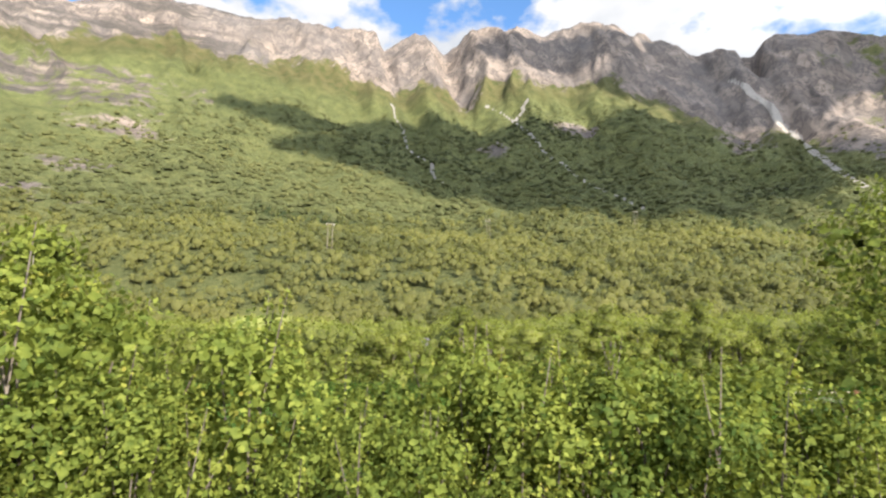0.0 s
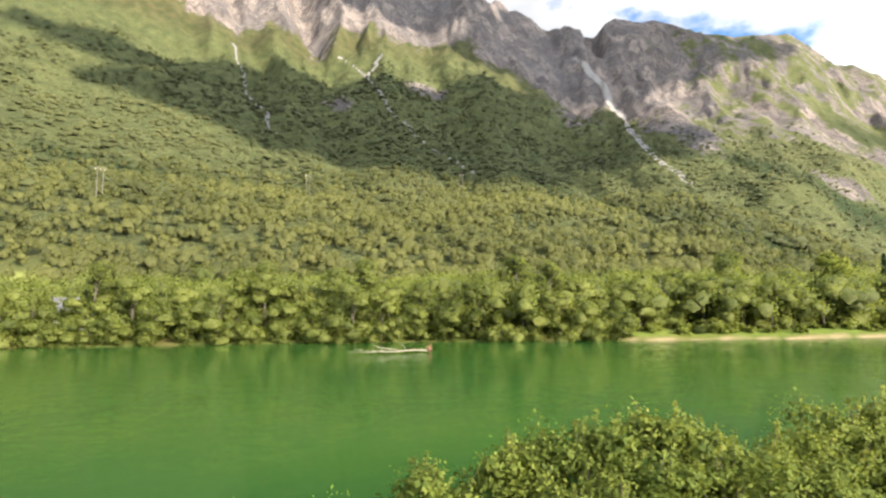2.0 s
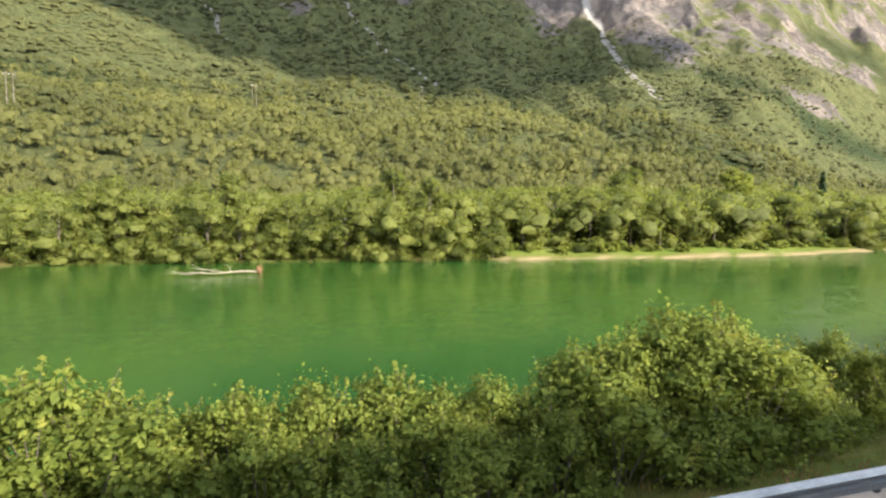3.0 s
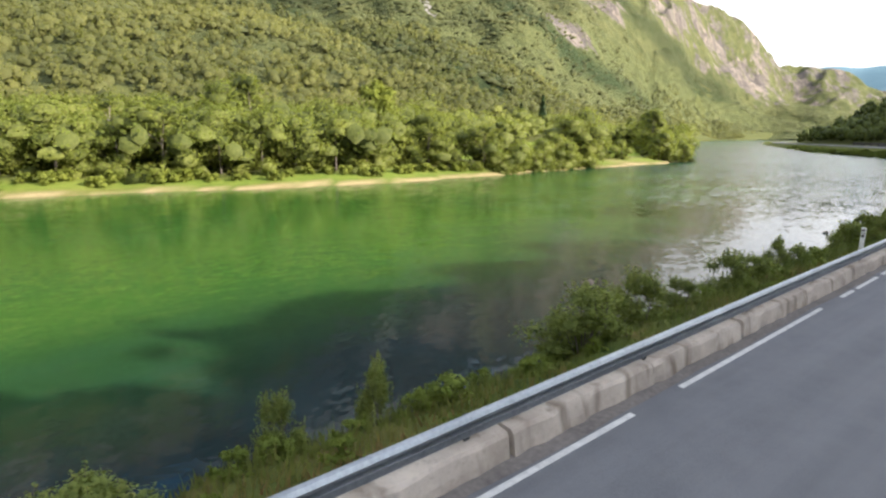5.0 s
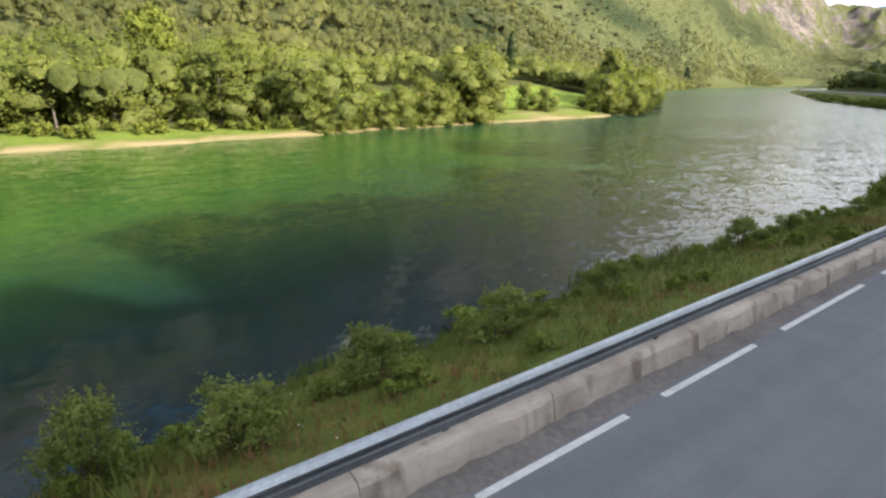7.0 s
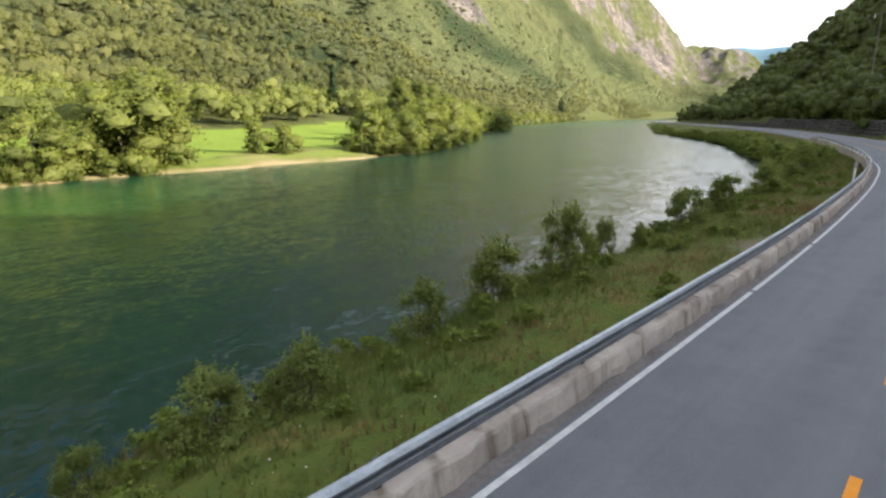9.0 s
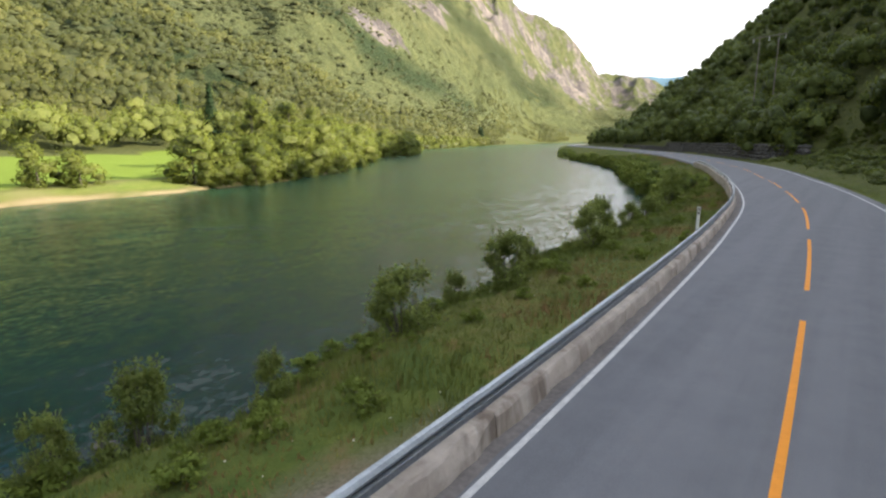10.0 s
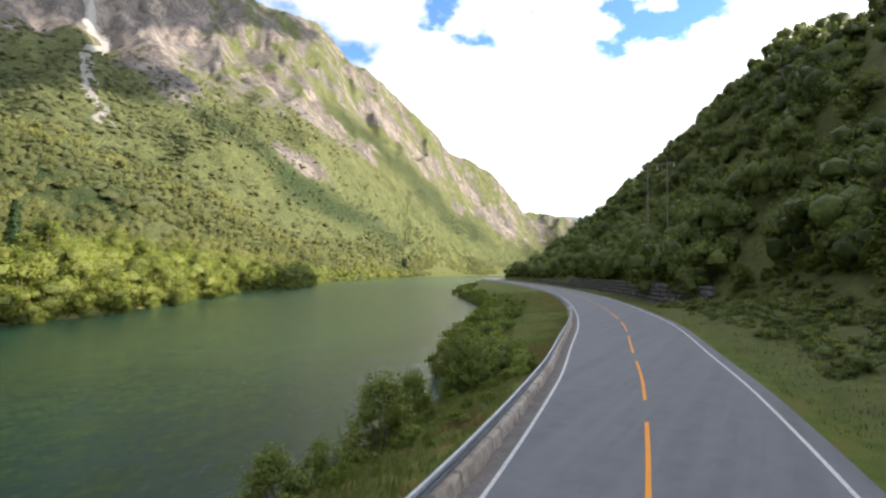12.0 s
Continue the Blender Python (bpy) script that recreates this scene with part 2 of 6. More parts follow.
def asphalt_material():
    m = Nodes("asphalt")
    v = m.coords()
    fine, mid, big = m.noise(v, 60.0, 3.0), m.noise(v, 1.2, 6.0), m.noise(m.coords((0.05, 1.2, 1)), 1.0, 4.0)
    col = m.mix(0.5, m.ramp(fine, (0.3, (0.075, 0.079, 0.088)), (0.7, (0.148, 0.152, 0.162))), m.ramp(mid, (0.3, (0.10, 0.103, 0.115)), (0.7, (0.15, 0.152, 0.163))))
    col = m.mix(m.ramp(big, (0.4, (0, 0, 0)), (0.6, (0.35, 0.35, 0.35))), col, (0.17, 0.172, 0.185))
    m.bump(fine, 0.35, 0.01)
    return m.done(col, 0.85, 0.3)


def plain_material(name, a, b, scale, rough=0.8, spec=0.3, metal=0.0, bump=0.3, dist=0.01):
    """A surface that varies between two colours at two scales."""
    m = Nodes(name)
    v = m.coords()
    n = m.mix(0.5, m.noise(v, scale), m.noise(v, scale * 9.0))
    m.bump(n, bump, dist)
    return m.done(m.ramp(n, (0.36, a), (0.64, b)), rough, spec, metal)


def concrete_material():
    """Old cast concrete, tan, with dark runs of dirt down its face."""
    m = Nodes("old_concrete")
    v = m.coords()
    fine, mid = m.noise(v, 14.0, 6.0), m.noise(v, 0.9, 5.0)
    col = m.ramp(mid, (0.3, (0.30, 0.25, 0.215)), (0.7, (0.60, 0.53, 0.46)))
    runs = m.noise(m.coords((1, 1, 0.12)), 2.6, 3.0, 0.5)
    col = m.mix(m.ramp(runs, (0.54, (0, 0, 0)), (0.68, (0.7, 0.7, 0.7))), col, (0.13, 0.095, 0.07))
    col = m.mix(m.ramp(fine, (0.55, (0, 0, 0)), (0.75, (0.35, 0.35, 0.35))), col, (0.20, 0.17, 0.145))
    m.bump(fine, 0.4, 0.02)
    return m.done(col, 0.9, 0.2)


MAT = {
    "ground": ground_material(), "mountain": mountain_material(), "water": water_material(), "asphalt": asphalt_material(),
    # the haze over the distance is put into this blue
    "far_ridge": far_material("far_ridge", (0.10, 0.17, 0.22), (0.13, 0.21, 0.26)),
    "leaf": leaf_material("leaf", (0.106, 0.138, 0.032), (0.245, 0.278, 0.062), (0.33, 0.31, 0.08), 0.55, 1.6, 0.8),
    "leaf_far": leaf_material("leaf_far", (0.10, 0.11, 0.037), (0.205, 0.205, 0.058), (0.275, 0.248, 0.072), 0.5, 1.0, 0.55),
    # slope leaves are bluer, with haze mixed into their colour
    "leaf_slope": leaf_material("leaf_slope", (0.055, 0.067, 0.028), (0.108, 0.116, 0.043), (0.155, 0.15, 0.056), 0.4, 0.3, 0.5),
    # cores inside the crowns, darker than their leaves to paint inner shade
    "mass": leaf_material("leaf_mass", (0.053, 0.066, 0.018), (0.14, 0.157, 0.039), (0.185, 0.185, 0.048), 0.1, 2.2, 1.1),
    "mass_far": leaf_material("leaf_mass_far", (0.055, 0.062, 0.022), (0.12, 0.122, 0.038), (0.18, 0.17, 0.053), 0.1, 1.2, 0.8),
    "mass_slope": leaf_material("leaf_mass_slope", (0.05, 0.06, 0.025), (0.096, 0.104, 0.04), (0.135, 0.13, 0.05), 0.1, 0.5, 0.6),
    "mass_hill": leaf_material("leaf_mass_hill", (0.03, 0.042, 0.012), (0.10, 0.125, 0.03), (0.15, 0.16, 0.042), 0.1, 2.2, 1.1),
    "leaf_hill": leaf_material("leaf_hill", (0.05, 0.07, 0.02), (0.14, 0.17, 0.042), (0.20, 0.21, 0.058), 0.45),
    "leaf_near": leaf_material("leaf_near", (0.043, 0.08, 0.017), (0.235, 0.275, 0.054), (0.37, 0.325, 0.074), 0.4, 5.0),
    "leaf_willow": leaf_material("leaf_willow", (0.105, 0.14, 0.04), (0.27, 0.315, 0.085), (0.37, 0.36, 0.115), 0.45, 4.0),
    "leaf_rusty": leaf_material("leaf_rusty", (0.075, 0.095, 0.02), (0.22, 0.21, 0.045), (0.32, 0.19, 0.055), 0.35, 1.2),
    "leaf_weed": leaf_material("leaf_weed", (0.11, 0.15, 0.03), (0.21, 0.265, 0.052), (0.25, 0.27, 0.06), 0.4, 5.0),
    "leaf_conifer": leaf_material("leaf_conifer", (0.012, 0.028, 0.010), (0.03, 0.055, 0.018), None, 0.1),
    "bark": bark_material("bark", (0.07, 0.055, 0.045), (0.16, 0.14, 0.12)),
    "birch": bark_material("birch_bark", (0.14, 0.125, 0.11), (0.48, 0.45, 0.40)),
    "white_line": plain_material("white_line", (0.36, 0.36, 0.36), (0.62, 0.62, 0.60), 5.0, 0.7),
    "yellow_line": plain_material("yellow_line", (0.62, 0.22, 0.012), (0.74, 0.28, 0.018), 6.0, 0.7),
    "steel": plain_material("galvanised_steel", (0.24, 0.26, 0.275), (0.38, 0.405, 0.425), 2.0, 0.42, 0.5, 0.9, 0.05),
    "dark_steel": plain_material("dark_steel", (0.05, 0.055, 0.06), (0.10, 0.105, 0.11), 3.0, 0.6),
    "concrete": concrete_material(),
    "rock": plain_material("dark_rock", (0.05, 0.048, 0.047), (0.15, 0.14, 0.13), 0.8, 0.9, 0.2, 0.0, 0.8, 0.15),
    "pale_rock": plain_material("pale_rock", (0.10, 0.095, 0.085), (0.24, 0.22, 0.19), 1.5, 0.9, 0.2, 0.0, 0.6, 0.05),
    "grass": leaf_material("grass_blades", (0.062, 0.098, 0.016), (0.118, 0.134, 0.026), (0.185, 0.098, 0.046), 0.3, 1.1),
    "flower": plain_material("pale_flowers", (0.36, 0.33, 0.22), (0.55, 0.52, 0.40), 8.0),
    "white_paint": plain_material("white_paint", (0.70, 0.70, 0.68), (0.82, 0.82, 0.80), 3.0, 0.6, 0.3, 0.0, 0.05),
    "black": plain_material("black_plastic", (0.012, 0.012, 0.013), (0.03, 0.03, 0.03), 5.0, 0.5),
    "roof": plain_material("roof_slate", (0.08, 0.08, 0.09), (0.16, 0.16, 0.17), 1.5),
    "driftwood": plain_material("driftwood", (0.20, 0.17, 0.13), (0.40, 0.35, 0.28), 3.0),
    "roots": plain_material("root_soil", (0.20, 0.10, 0.06), (0.34, 0.19, 0.11), 4.0),
    "cloud": plain_material("cloud", (0.8, 0.8, 0.8), (0.9, 0.9, 0.9), 0.01, 1.0, 0.0, 0.0, 0.0),
    "dirt": plain_material("gutter_dirt", (0.11, 0.10, 0.095), (0.20, 0.18, 0.168), 1.2, 0.95, 0.1, 0.0, 0.5, 0.02),
    "brown_rock": plain_material("brown_rock", (0.10, 0.075, 0.058), (0.21, 0.16, 0.125), 1.5, 0.8, 0.3, 0.0, 0.6, 0.05),
    "leaf_bright": leaf_material("leaf_bright", (0.10, 0.13, 0.025), (0.25, 0.28, 0.055), (0.33, 0.33, 0.07), 0.45),
    "pole_wood": plain_material("pole_wood", (0.14, 0.12, 0.10), (0.26, 0.23, 0.20), 2.0),
}

# ---- helpers for meshes ----
rng = np.random.default_rng(7)


def mesh_from(name, verts, faces, material, attrs=None, smooth=False, normals=None, tris=None, solid=None):
    """A mesh from arrays of vertices and of faces that all have as many corners, and perhaps triangles besides, of a material of their own."""
    verts, faces = np.asarray(verts, np.float32), np.asarray(faces, np.int32)
    tris = np.zeros((0, 3), np.int32) if tris is None else np.asarray(tris, np.int32)
    me = bpy.data.meshes.new(name)
    me.vertices.add(len(verts))
    me.vertices.foreach_set("co", verts.ravel())
    k = faces.shape[1]
    me.loops.add(faces.size + tris.size)
    me.loops.foreach_set("vertex_index", np.r_[faces.ravel(), tris.ravel()].astype(np.int32))
    me.polygons.add(len(faces) + len(tris))
    me.polygons.foreach_set("loop_start", np.r_[np.arange(0, faces.size, k), faces.size + np.arange(0, tris.size, 3)].astype(np.int32))
    me.polygons.foreach_set("use_smooth", np.full(len(faces) + len(tris), smooth))
    me.update(calc_edges=True)
    for key, value in (attrs or {}).items():
        a = me.attributes.new(key, "FLOAT", "POINT")
        a.data.foreach_set("value", np.asarray(value, np.float32).ravel())
    me.materials.append(material)
    if solid is not None:
        me.materials.append(solid)
        me.polygons.foreach_set("material_index", np.r_[np.zeros(len(faces)), np.ones(len(tris))].astype(np.int32))
    if normals is not None:
        me.polygons.foreach_set("use_smooth", np.full(len(faces) + len(tris), True))
        me.normals_split_custom_set_from_vertices(normals)
    return me


def thing(name, label, category, group="", kind="", at=(0, 0, 0), turn=0.0):
    e = tagged(new(name), label, category, group, kind)
    e.matrix_basis = Matrix.LocRotScale(at, Euler((0, 0, turn)), None)
    return e


def child(name, me, parent, label=""):
    ob = new(name, me)
    ob.parent = parent
    if label:
        tagged(ob, label)
    return ob


def part(name, bm, material, parent, label="", smooth=False):
    me = bpy.data.meshes.new(name)
    if smooth:
        for f in bm.faces:
            f.smooth = True
    bm.to_mesh(me)
    bm.free()
    me.materials.append(material)
    return child(name, me, parent, label)


def box(bm, cx, cy, cz, sx, sy, sz, bevel=0.0, turn=0.0):
    """A box, bevelled, added to bm."""
    m = Matrix.Translation((cx, cy, cz)) @ Matrix.Rotation(turn, 4, "Z") @ Matrix.Diagonal((sx, sy, sz, 1))
    got = bmesh.ops.create_cube(bm, size=1.0, matrix=m)
    if bevel:
        edges = list({e for v in got["verts"] for e in v.link_edges})
        bmesh.ops.bevel(bm, geom=edges, offset=bevel, segments=1, affect="EDGES")
    return bm


def tube(points, radii, sides=7):
    """Vertices and quads of a tapered tube along points."""
    pts = np.asarray(points, float)
    d = np.gradient(pts, axis=0)
    d /= np.linalg.norm(d, axis=1, keepdims=True) + 1e-9
    ref = np.where(np.abs(d[:, 2:3]) > 0.9, np.array([[1.0, 0, 0]]), np.array([[0, 0, 1.0]]))
    a = np.cross(d, ref)
    a /= np.linalg.norm(a, axis=1, keepdims=True) + 1e-9
    b = np.cross(d, a)
    ang = np.linspace(0, 2 * np.pi, sides, endpoint=False)
    ring = pts[:, None] + np.asarray(radii)[:, None, None] * (np.cos(ang)[None, :, None] * a[:, None] + np.sin(ang)[None, :, None] * b[:, None])
    v = ring.reshape(-1, 3)
    i, j = np.meshgrid(np.arange(len(pts) - 1), np.arange(sides), indexing="ij")
    f = np.stack([i * sides + j, i * sides + (j + 1) % sides, (i + 1) * sides + (j + 1) % sides, (i + 1) * sides + j], -1).reshape(-1, 4)
    return v, f


def join(pieces):
    vs, fs, n = [], [], 0
    for v, f in pieces:
        vs.append(v)
        fs.append(np.asarray(f) + n)
        n += len(v)
    return np.concatenate(vs), np.concatenate(fs)


def leaves(centre, out, size, wide=0.62, rand=rng, spread=0.8):
    """Leaf-shaped quads at centre, facing roughly along out."""
    n = len(centre)
    nrm = out + rand.normal(0, spread, (n, 3))
    nrm *= np.where((nrm * out).sum(1, keepdims=True) < 0, -1.0, 1.0)
    nrm /= np.linalg.norm(nrm, axis=1, keepdims=True) + 1e-9
    t = np.cross(nrm, rand.normal(0, 1, (n, 3)))
    t /= np.linalg.norm(t, axis=1, keepdims=True) + 1e-9
    s = np.cross(nrm, t)
    size = np.asarray(size)[:, None] * np.ones((n, 1))
    v = np.stack([centre - t * size * 0.5, centre - s * size * 0.5 * wide - t * size * 0.06, centre + t * size * 0.5, centre + s * size * 0.5 * wide - t * size * 0.06], 1)
    return v.reshape(-1, 3), np.arange(4 * n).reshape(-1, 4)


def crown_points(lobes, per, rand, shell=0.35):
    """Points in the outer shell of lobes (centre x y z, radius x y z), and the way out of them."""
    cs, ws = [], []
    for lobe in lobes:
        d = rand.normal(0, 1, (per, 3))
        d[:, 2] += 0.25
        d /= np.linalg.norm(d, axis=1, keepdims=True)
        r = 1 - shell * rand.random((per, 1)) ** 1.5
        r *= 1 + 0.18 * rand.normal(0, 1, (per, 1)) * (rand.random((per, 1)) < 0.3)
        cs.append(lobe[None, :3] + d * r * lobe[None, 3:])
        ws.append(d)
    return np.concatenate(cs), np.concatenate(ws)


def inner_leaves(lobes, per, size, rand):
    """Large shaded leaf clumps inside the lobes: points, faces and ways out."""
    c, w = crown_points(np.concatenate([lobes[:, :3], lobes[:, 3:] * 0.62], 1), per, rand, 0.7)
    v, f = leaves(c, w, size * (0.7 + 0.6 * rand.random(len(c))), 0.8, rand, 0.9)
    return v, f, w


def crown_lobes(height, base, width, count, rand, top=0.35, skirt=0.55):
    """Lobes that fill a broadleaf crown from base to height."""
    z = base + (height - base) * (0.12 + 0.84 * rand.random(count) if skirt < 0.8 else 0.06 + 0.86 * rand.permutation((np.arange(count) + rand.random(count)) / count) ** 1.15)
    s = (z - base) / (height - base)
    reach = width * 0.5 * np.where(s < 0.45, skirt + s * (1 - skirt) / 0.45, 1.0 - (s - 0.45) / 0.55 * (1 - top))
    a = np.arange(count) * 2.4 + rand.random(count)
    q = reach * (0.35 + 0.55 * rand.random(count))
    r = width * (0.13 + 0.10 * rand.random(count)) * (1.0 if skirt < 0.95 else 1.25)
    lobes = np.stack([np.cos(a) * q, np.sin(a) * q, z, r, r, r * 0.8], 1)
    return np.concatenate([lobes, [[0, 0, height - width * 0.14, width * 0.16, width * 0.16, width * 0.16]]])


def unit_blob(level):
    """Points and triangles of a ball of triangles."""
    bm = bmesh.new()
    bmesh.ops.create_icosphere(bm, subdivisions=level, radius=1.0)
    v = np.array([tuple(p.co) for p in bm.verts])
    bm.verts.index_update()
    f = np.array([[p.index for p in q.verts] for q in bm.faces])
    bm.free()
    return v, f


BLOBS = {1: unit_blob(1), 2: unit_blob(2), 3: unit_blob(3)}


def blobs(centre, radius, level, rand, rough=0.16):
    """Lumpy balls that fill crowns behind their leaves: points, triangles and the ways out."""
    bv, bf = BLOBS[level]
    n, k = len(centre), len(bv)
    r = 1 + rough * rand.normal(0, 1, (n, k, 1)).clip(-1.6, 1.6)
    v = centre[:, None] + bv[None] * radius[:, None] * r
    f = bf[None] + (np.arange(n) * k)[:, None, None]
    out = np.broadcast_to(bv[None], (n, k, 3)) + rand.normal(0, 0.45, (n, k, 3))
    return v.reshape(-1, 3), f.reshape(-1, 3), out.reshape(-1, 3)


def crown_mesh(name, lv, lf, lout, ltint, core, material, soft, solid=None):
    """Leaves lv over lumpy cores (points, triangles, ways out, tints) in one mesh."""
    cv, cf, cout, ctint = core
    cn = cout / (np.linalg.norm(cout, axis=1, keepdims=True) + 1e-9)
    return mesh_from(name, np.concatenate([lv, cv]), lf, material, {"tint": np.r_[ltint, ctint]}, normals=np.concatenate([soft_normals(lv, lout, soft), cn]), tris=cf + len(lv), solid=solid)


def soft_normals(v, out, mix):
    """Normals for leaf quads v that lean from each leaf's own towards the crown's way out."""
    q = v.reshape(-1, 4, 3)
    own = np.cross(q[:, 1] - q[:, 0], q[:, 3] - q[:, 0])
    own /= np.linalg.norm(own, axis=1, keepdims=True) + 1e-9
    out = out / (np.linalg.norm(out, axis=1, keepdims=True) + 1e-9)
    own *= np.sign((own * out).sum(1, keepdims=True) + 1e-9)
    n = own * (1 - mix) + out * mix
    n /= np.linalg.norm(n, axis=1, keepdims=True) + 1e-9
    return np.repeat(n, 4, axis=0)


# ---- the plan ----
# the middle line of the road, from behind the first view to far down the valley
ROAD = np.array([(-420, -9.2), (-300, -7), (-150, -4.1), (-12, -1.5), (45, -0.45), (97, 0.5), (130, 0.95), (168, 1.43), (182, 1.95), (193, 2.65), (205, 3.85),
                 (221, 6.8), (232, 9.5), (246, 13), (258, 16.7), (284.6, 26.3), (313, 38), (350, 56), (432, 102), (545, 171), (600, 198), (660, 214), (740, 224), (1000, 232), (1500, 240)], float)
NEAR_BANK = np.array([(-420, 5), (-60, 10.5), (40, 10.5), (60, 10.0), (72, 8.9), (78, 8.3), (84, 9.3), (90, 8.6), (95, 9.2), (108, 8.9), (112, 9.4), (122, 11.5), (145, 10.2), (156, 12.2), (174, 13.0), (191, 14.6), (207, 14.8), (215, 15.6), (224, 18), (232, 22.5), (247, 29.5), (280, 43.5),
                      (300, 55), (351, 92), (593, 207), (800, 292), (1000, 372), (1250, 436), (1500, 480)], float)
FAR_BANK = np.array([(-420, 150), (-150, 112), (-42, 94), (-15, 88.5), (10, 85.5), (37, 80.5), (60, 74), (74, 69.5), (85, 67), (95, 65), (105, 62.6), (115, 61.8), (128, 62.6), (145, 65.5), (157, 67.6), (195, 70), (214, 73), (228, 80),
                     (245, 90), (285, 123), (311, 146), (349, 160), (475, 262), (571, 300), (1034, 520), (1250, 566), (1500, 605)], float)
WATER = -2.23


def smooth_line(points, step):
    """Points at even steps along a Catmull-Rom curve."""
    p = np.concatenate([[2 * points[0] - points[1]], points, [2 * points[-1] - points[-2]]])
    out = []
    for a, b, c, d in zip(p, p[1:], p[2:], p[3:]):
        t = np.linspace(0, 1, 24, endpoint=False)[:, None]
        m1, m2 = (c - a) / 2 * np.linalg.norm(c - b) / (np.linalg.norm(c - a) / 2 + 1e-9), (d - b) / 2 * np.linalg.norm(c - b) / (np.linalg.norm(d - b) / 2 + 1e-9)
        out.append((2 * t**3 - 3 * t**2 + 1) * b + (t**3 - 2 * t**2 + t) * m1 + (-2 * t**3 + 3 * t**2) * c + (t**3 - t**2) * m2)
    q = np.concatenate(out + [points[-1:]])
    s = np.r_[0, np.cumsum(np.linalg.norm(np.diff(q, axis=0), axis=1))]
    e = np.arange(0, s[-1], step)
    return np.stack([np.interp(e, s, q[:, 0]), np.interp(e, s, q[:, 1])], 1)


LINE = smooth_line(ROAD, 1.0)
LINE_T = np.gradient(LINE, axis=0)
LINE_T /= np.linalg.norm(LINE_T, axis=1, keepdims=True)
LINE_N = np.stack([-LINE_T[:, 1], LINE_T[:, 0]], 1)     # towards the river
LINE_S = np.arange(len(LINE), dtype=float)


def s_at(x):
    """How far along the road's middle line it passes x."""
    return float(np.interp(x, LINE[:, 0], LINE_S))


def on_road(s, off=0.0, z=0.0):
    """Places at distance s along the road, off metres to the river's side of its middle."""
    s = np.asarray(s, float)
    off = np.asarray(off, float)
    x, y = (np.interp(s, LINE_S, LINE[:, k]) + off * np.interp(s, LINE_S, LINE_N[:, k]) for k in (0, 1))
    return np.stack([x, y, np.broadcast_to(z, x.shape) * 1.0], -1)


def road_turn(s):
    return math.atan2(np.interp(s, LINE_S, LINE_T[:, 1]), np.interp(s, LINE_S, LINE_T[:, 0]))


def off_road(x, y):
    """Signed distance to the road's middle (positive towards the river) and how far along it."""
    x, y = np.ravel(x), np.ravel(y)
    d, s = np.empty(len(x)), np.empty(len(x))
    sub = LINE[::3]
    for a in range(0, len(x), 20000):
        dx, dy = x[a:a + 20000, None] - sub[None, :, 0], y[a:a + 20000, None] - sub[None, :, 1]
        k = np.argmin(dx * dx + dy * dy, 1) * 3
        px, py = x[a:a + 20000] - LINE[k, 0], y[a:a + 20000] - LINE[k, 1]
        d[a:a + 20000] = px * LINE_N[k, 0] + py * LINE_N[k, 1]
        s[a:a + 20000] = k + px * LINE_T[k, 0] + py * LINE_T[k, 1]
    return d, s


def near_bank(x):
    return np.interp(x, NEAR_BANK[:, 0], NEAR_BANK[:, 1]) + 0.5 * np.sin(np.asarray(x) * 0.5) + 0.35 * np.sin(np.asarray(x) * 1.3)


def far_bank(x):
    return np.interp(x, FAR_BANK[:, 0], FAR_BANK[:, 1]) + 0.5 * np.sin(np.asarray(x) * 0.31) + 0.3 * np.sin(np.asarray(x) * 0.9)


def waves(x, y, scale, seed=0, octaves=4):
    """Smooth value noise in about -1 to 1, cheap and the same at every build."""
    gen = np.random.default_rng(100 + seed)
    out, amp, total = np.zeros(np.shape(x)), 1.0, 0.0
    for _ in range(octaves):
        table = gen.random((64, 64)) * 2 - 1
        u, v = np.asarray(x) / scale, np.asarray(y) / scale
        i, j = np.floor(u).astype(int), np.floor(v).astype(int)
        f, g = u - i, v - j
        f, g = f * f * (3 - 2 * f), g * g * (3 - 2 * g)
        i0, j0, i1, j1 = i % 64, j % 64, (i + 1) % 64, (j + 1) % 64
        out += amp * ((table[i0, j0] * (1 - f) + table[i1, j0] * f) * (1 - g) + (table[i0, j1] * (1 - f) + table[i1, j1] * f) * g)
        total += amp
        amp, scale = amp * 0.5, scale * 0.5
    return out / total * 1.6


# the mountain, by bearing (degrees from +y towards +x) round a point on the road: its skyline and the distance of its crest
HUB = np.array([95.0, 0.0])
CREST = np.array([(-80, 640), (-55, 640), (-42.4, 665), (-34, 738), (-26.8, 759), (-20.6, 782), (-15.1, 785), (-11, 783), (-10, 758), (-6.5, 815), (-3.1, 747), (-0.2, 799), (4.4, 813),
                  (10.9, 800), (12.2, 822), (16.2, 814), (19.8, 768), (24.4, 715), (29.6, 700), (30.7, 718), (35.4, 705), (40.2, 675), (45.2, 674), (47.8, 676), (50, 640), (52.2, 605), (55, 555), (57.3, 512), (59.8, 468),
                  (62.6, 416), (65.2, 358), (67, 300), (68.5, 246), (70, 236), (72, 230), (73.5, 200), (75, 160), (77, 100), (82, 60)], float)
CREST_R = np.array([(-80, 1300), (0, 1300), (30, 1350), (45, 1500), (60, 1900), (70, 2300), (82, 2500)], float)
RISE = np.array([(0, 0), (0.06, 0.008), (0.12, 0.03), (0.2, 0.07), (0.3, 0.12), (0.5, 0.29), (0.73, 0.55), (0.83, 0.70), (0.93, 0.90), (1, 1)], float)


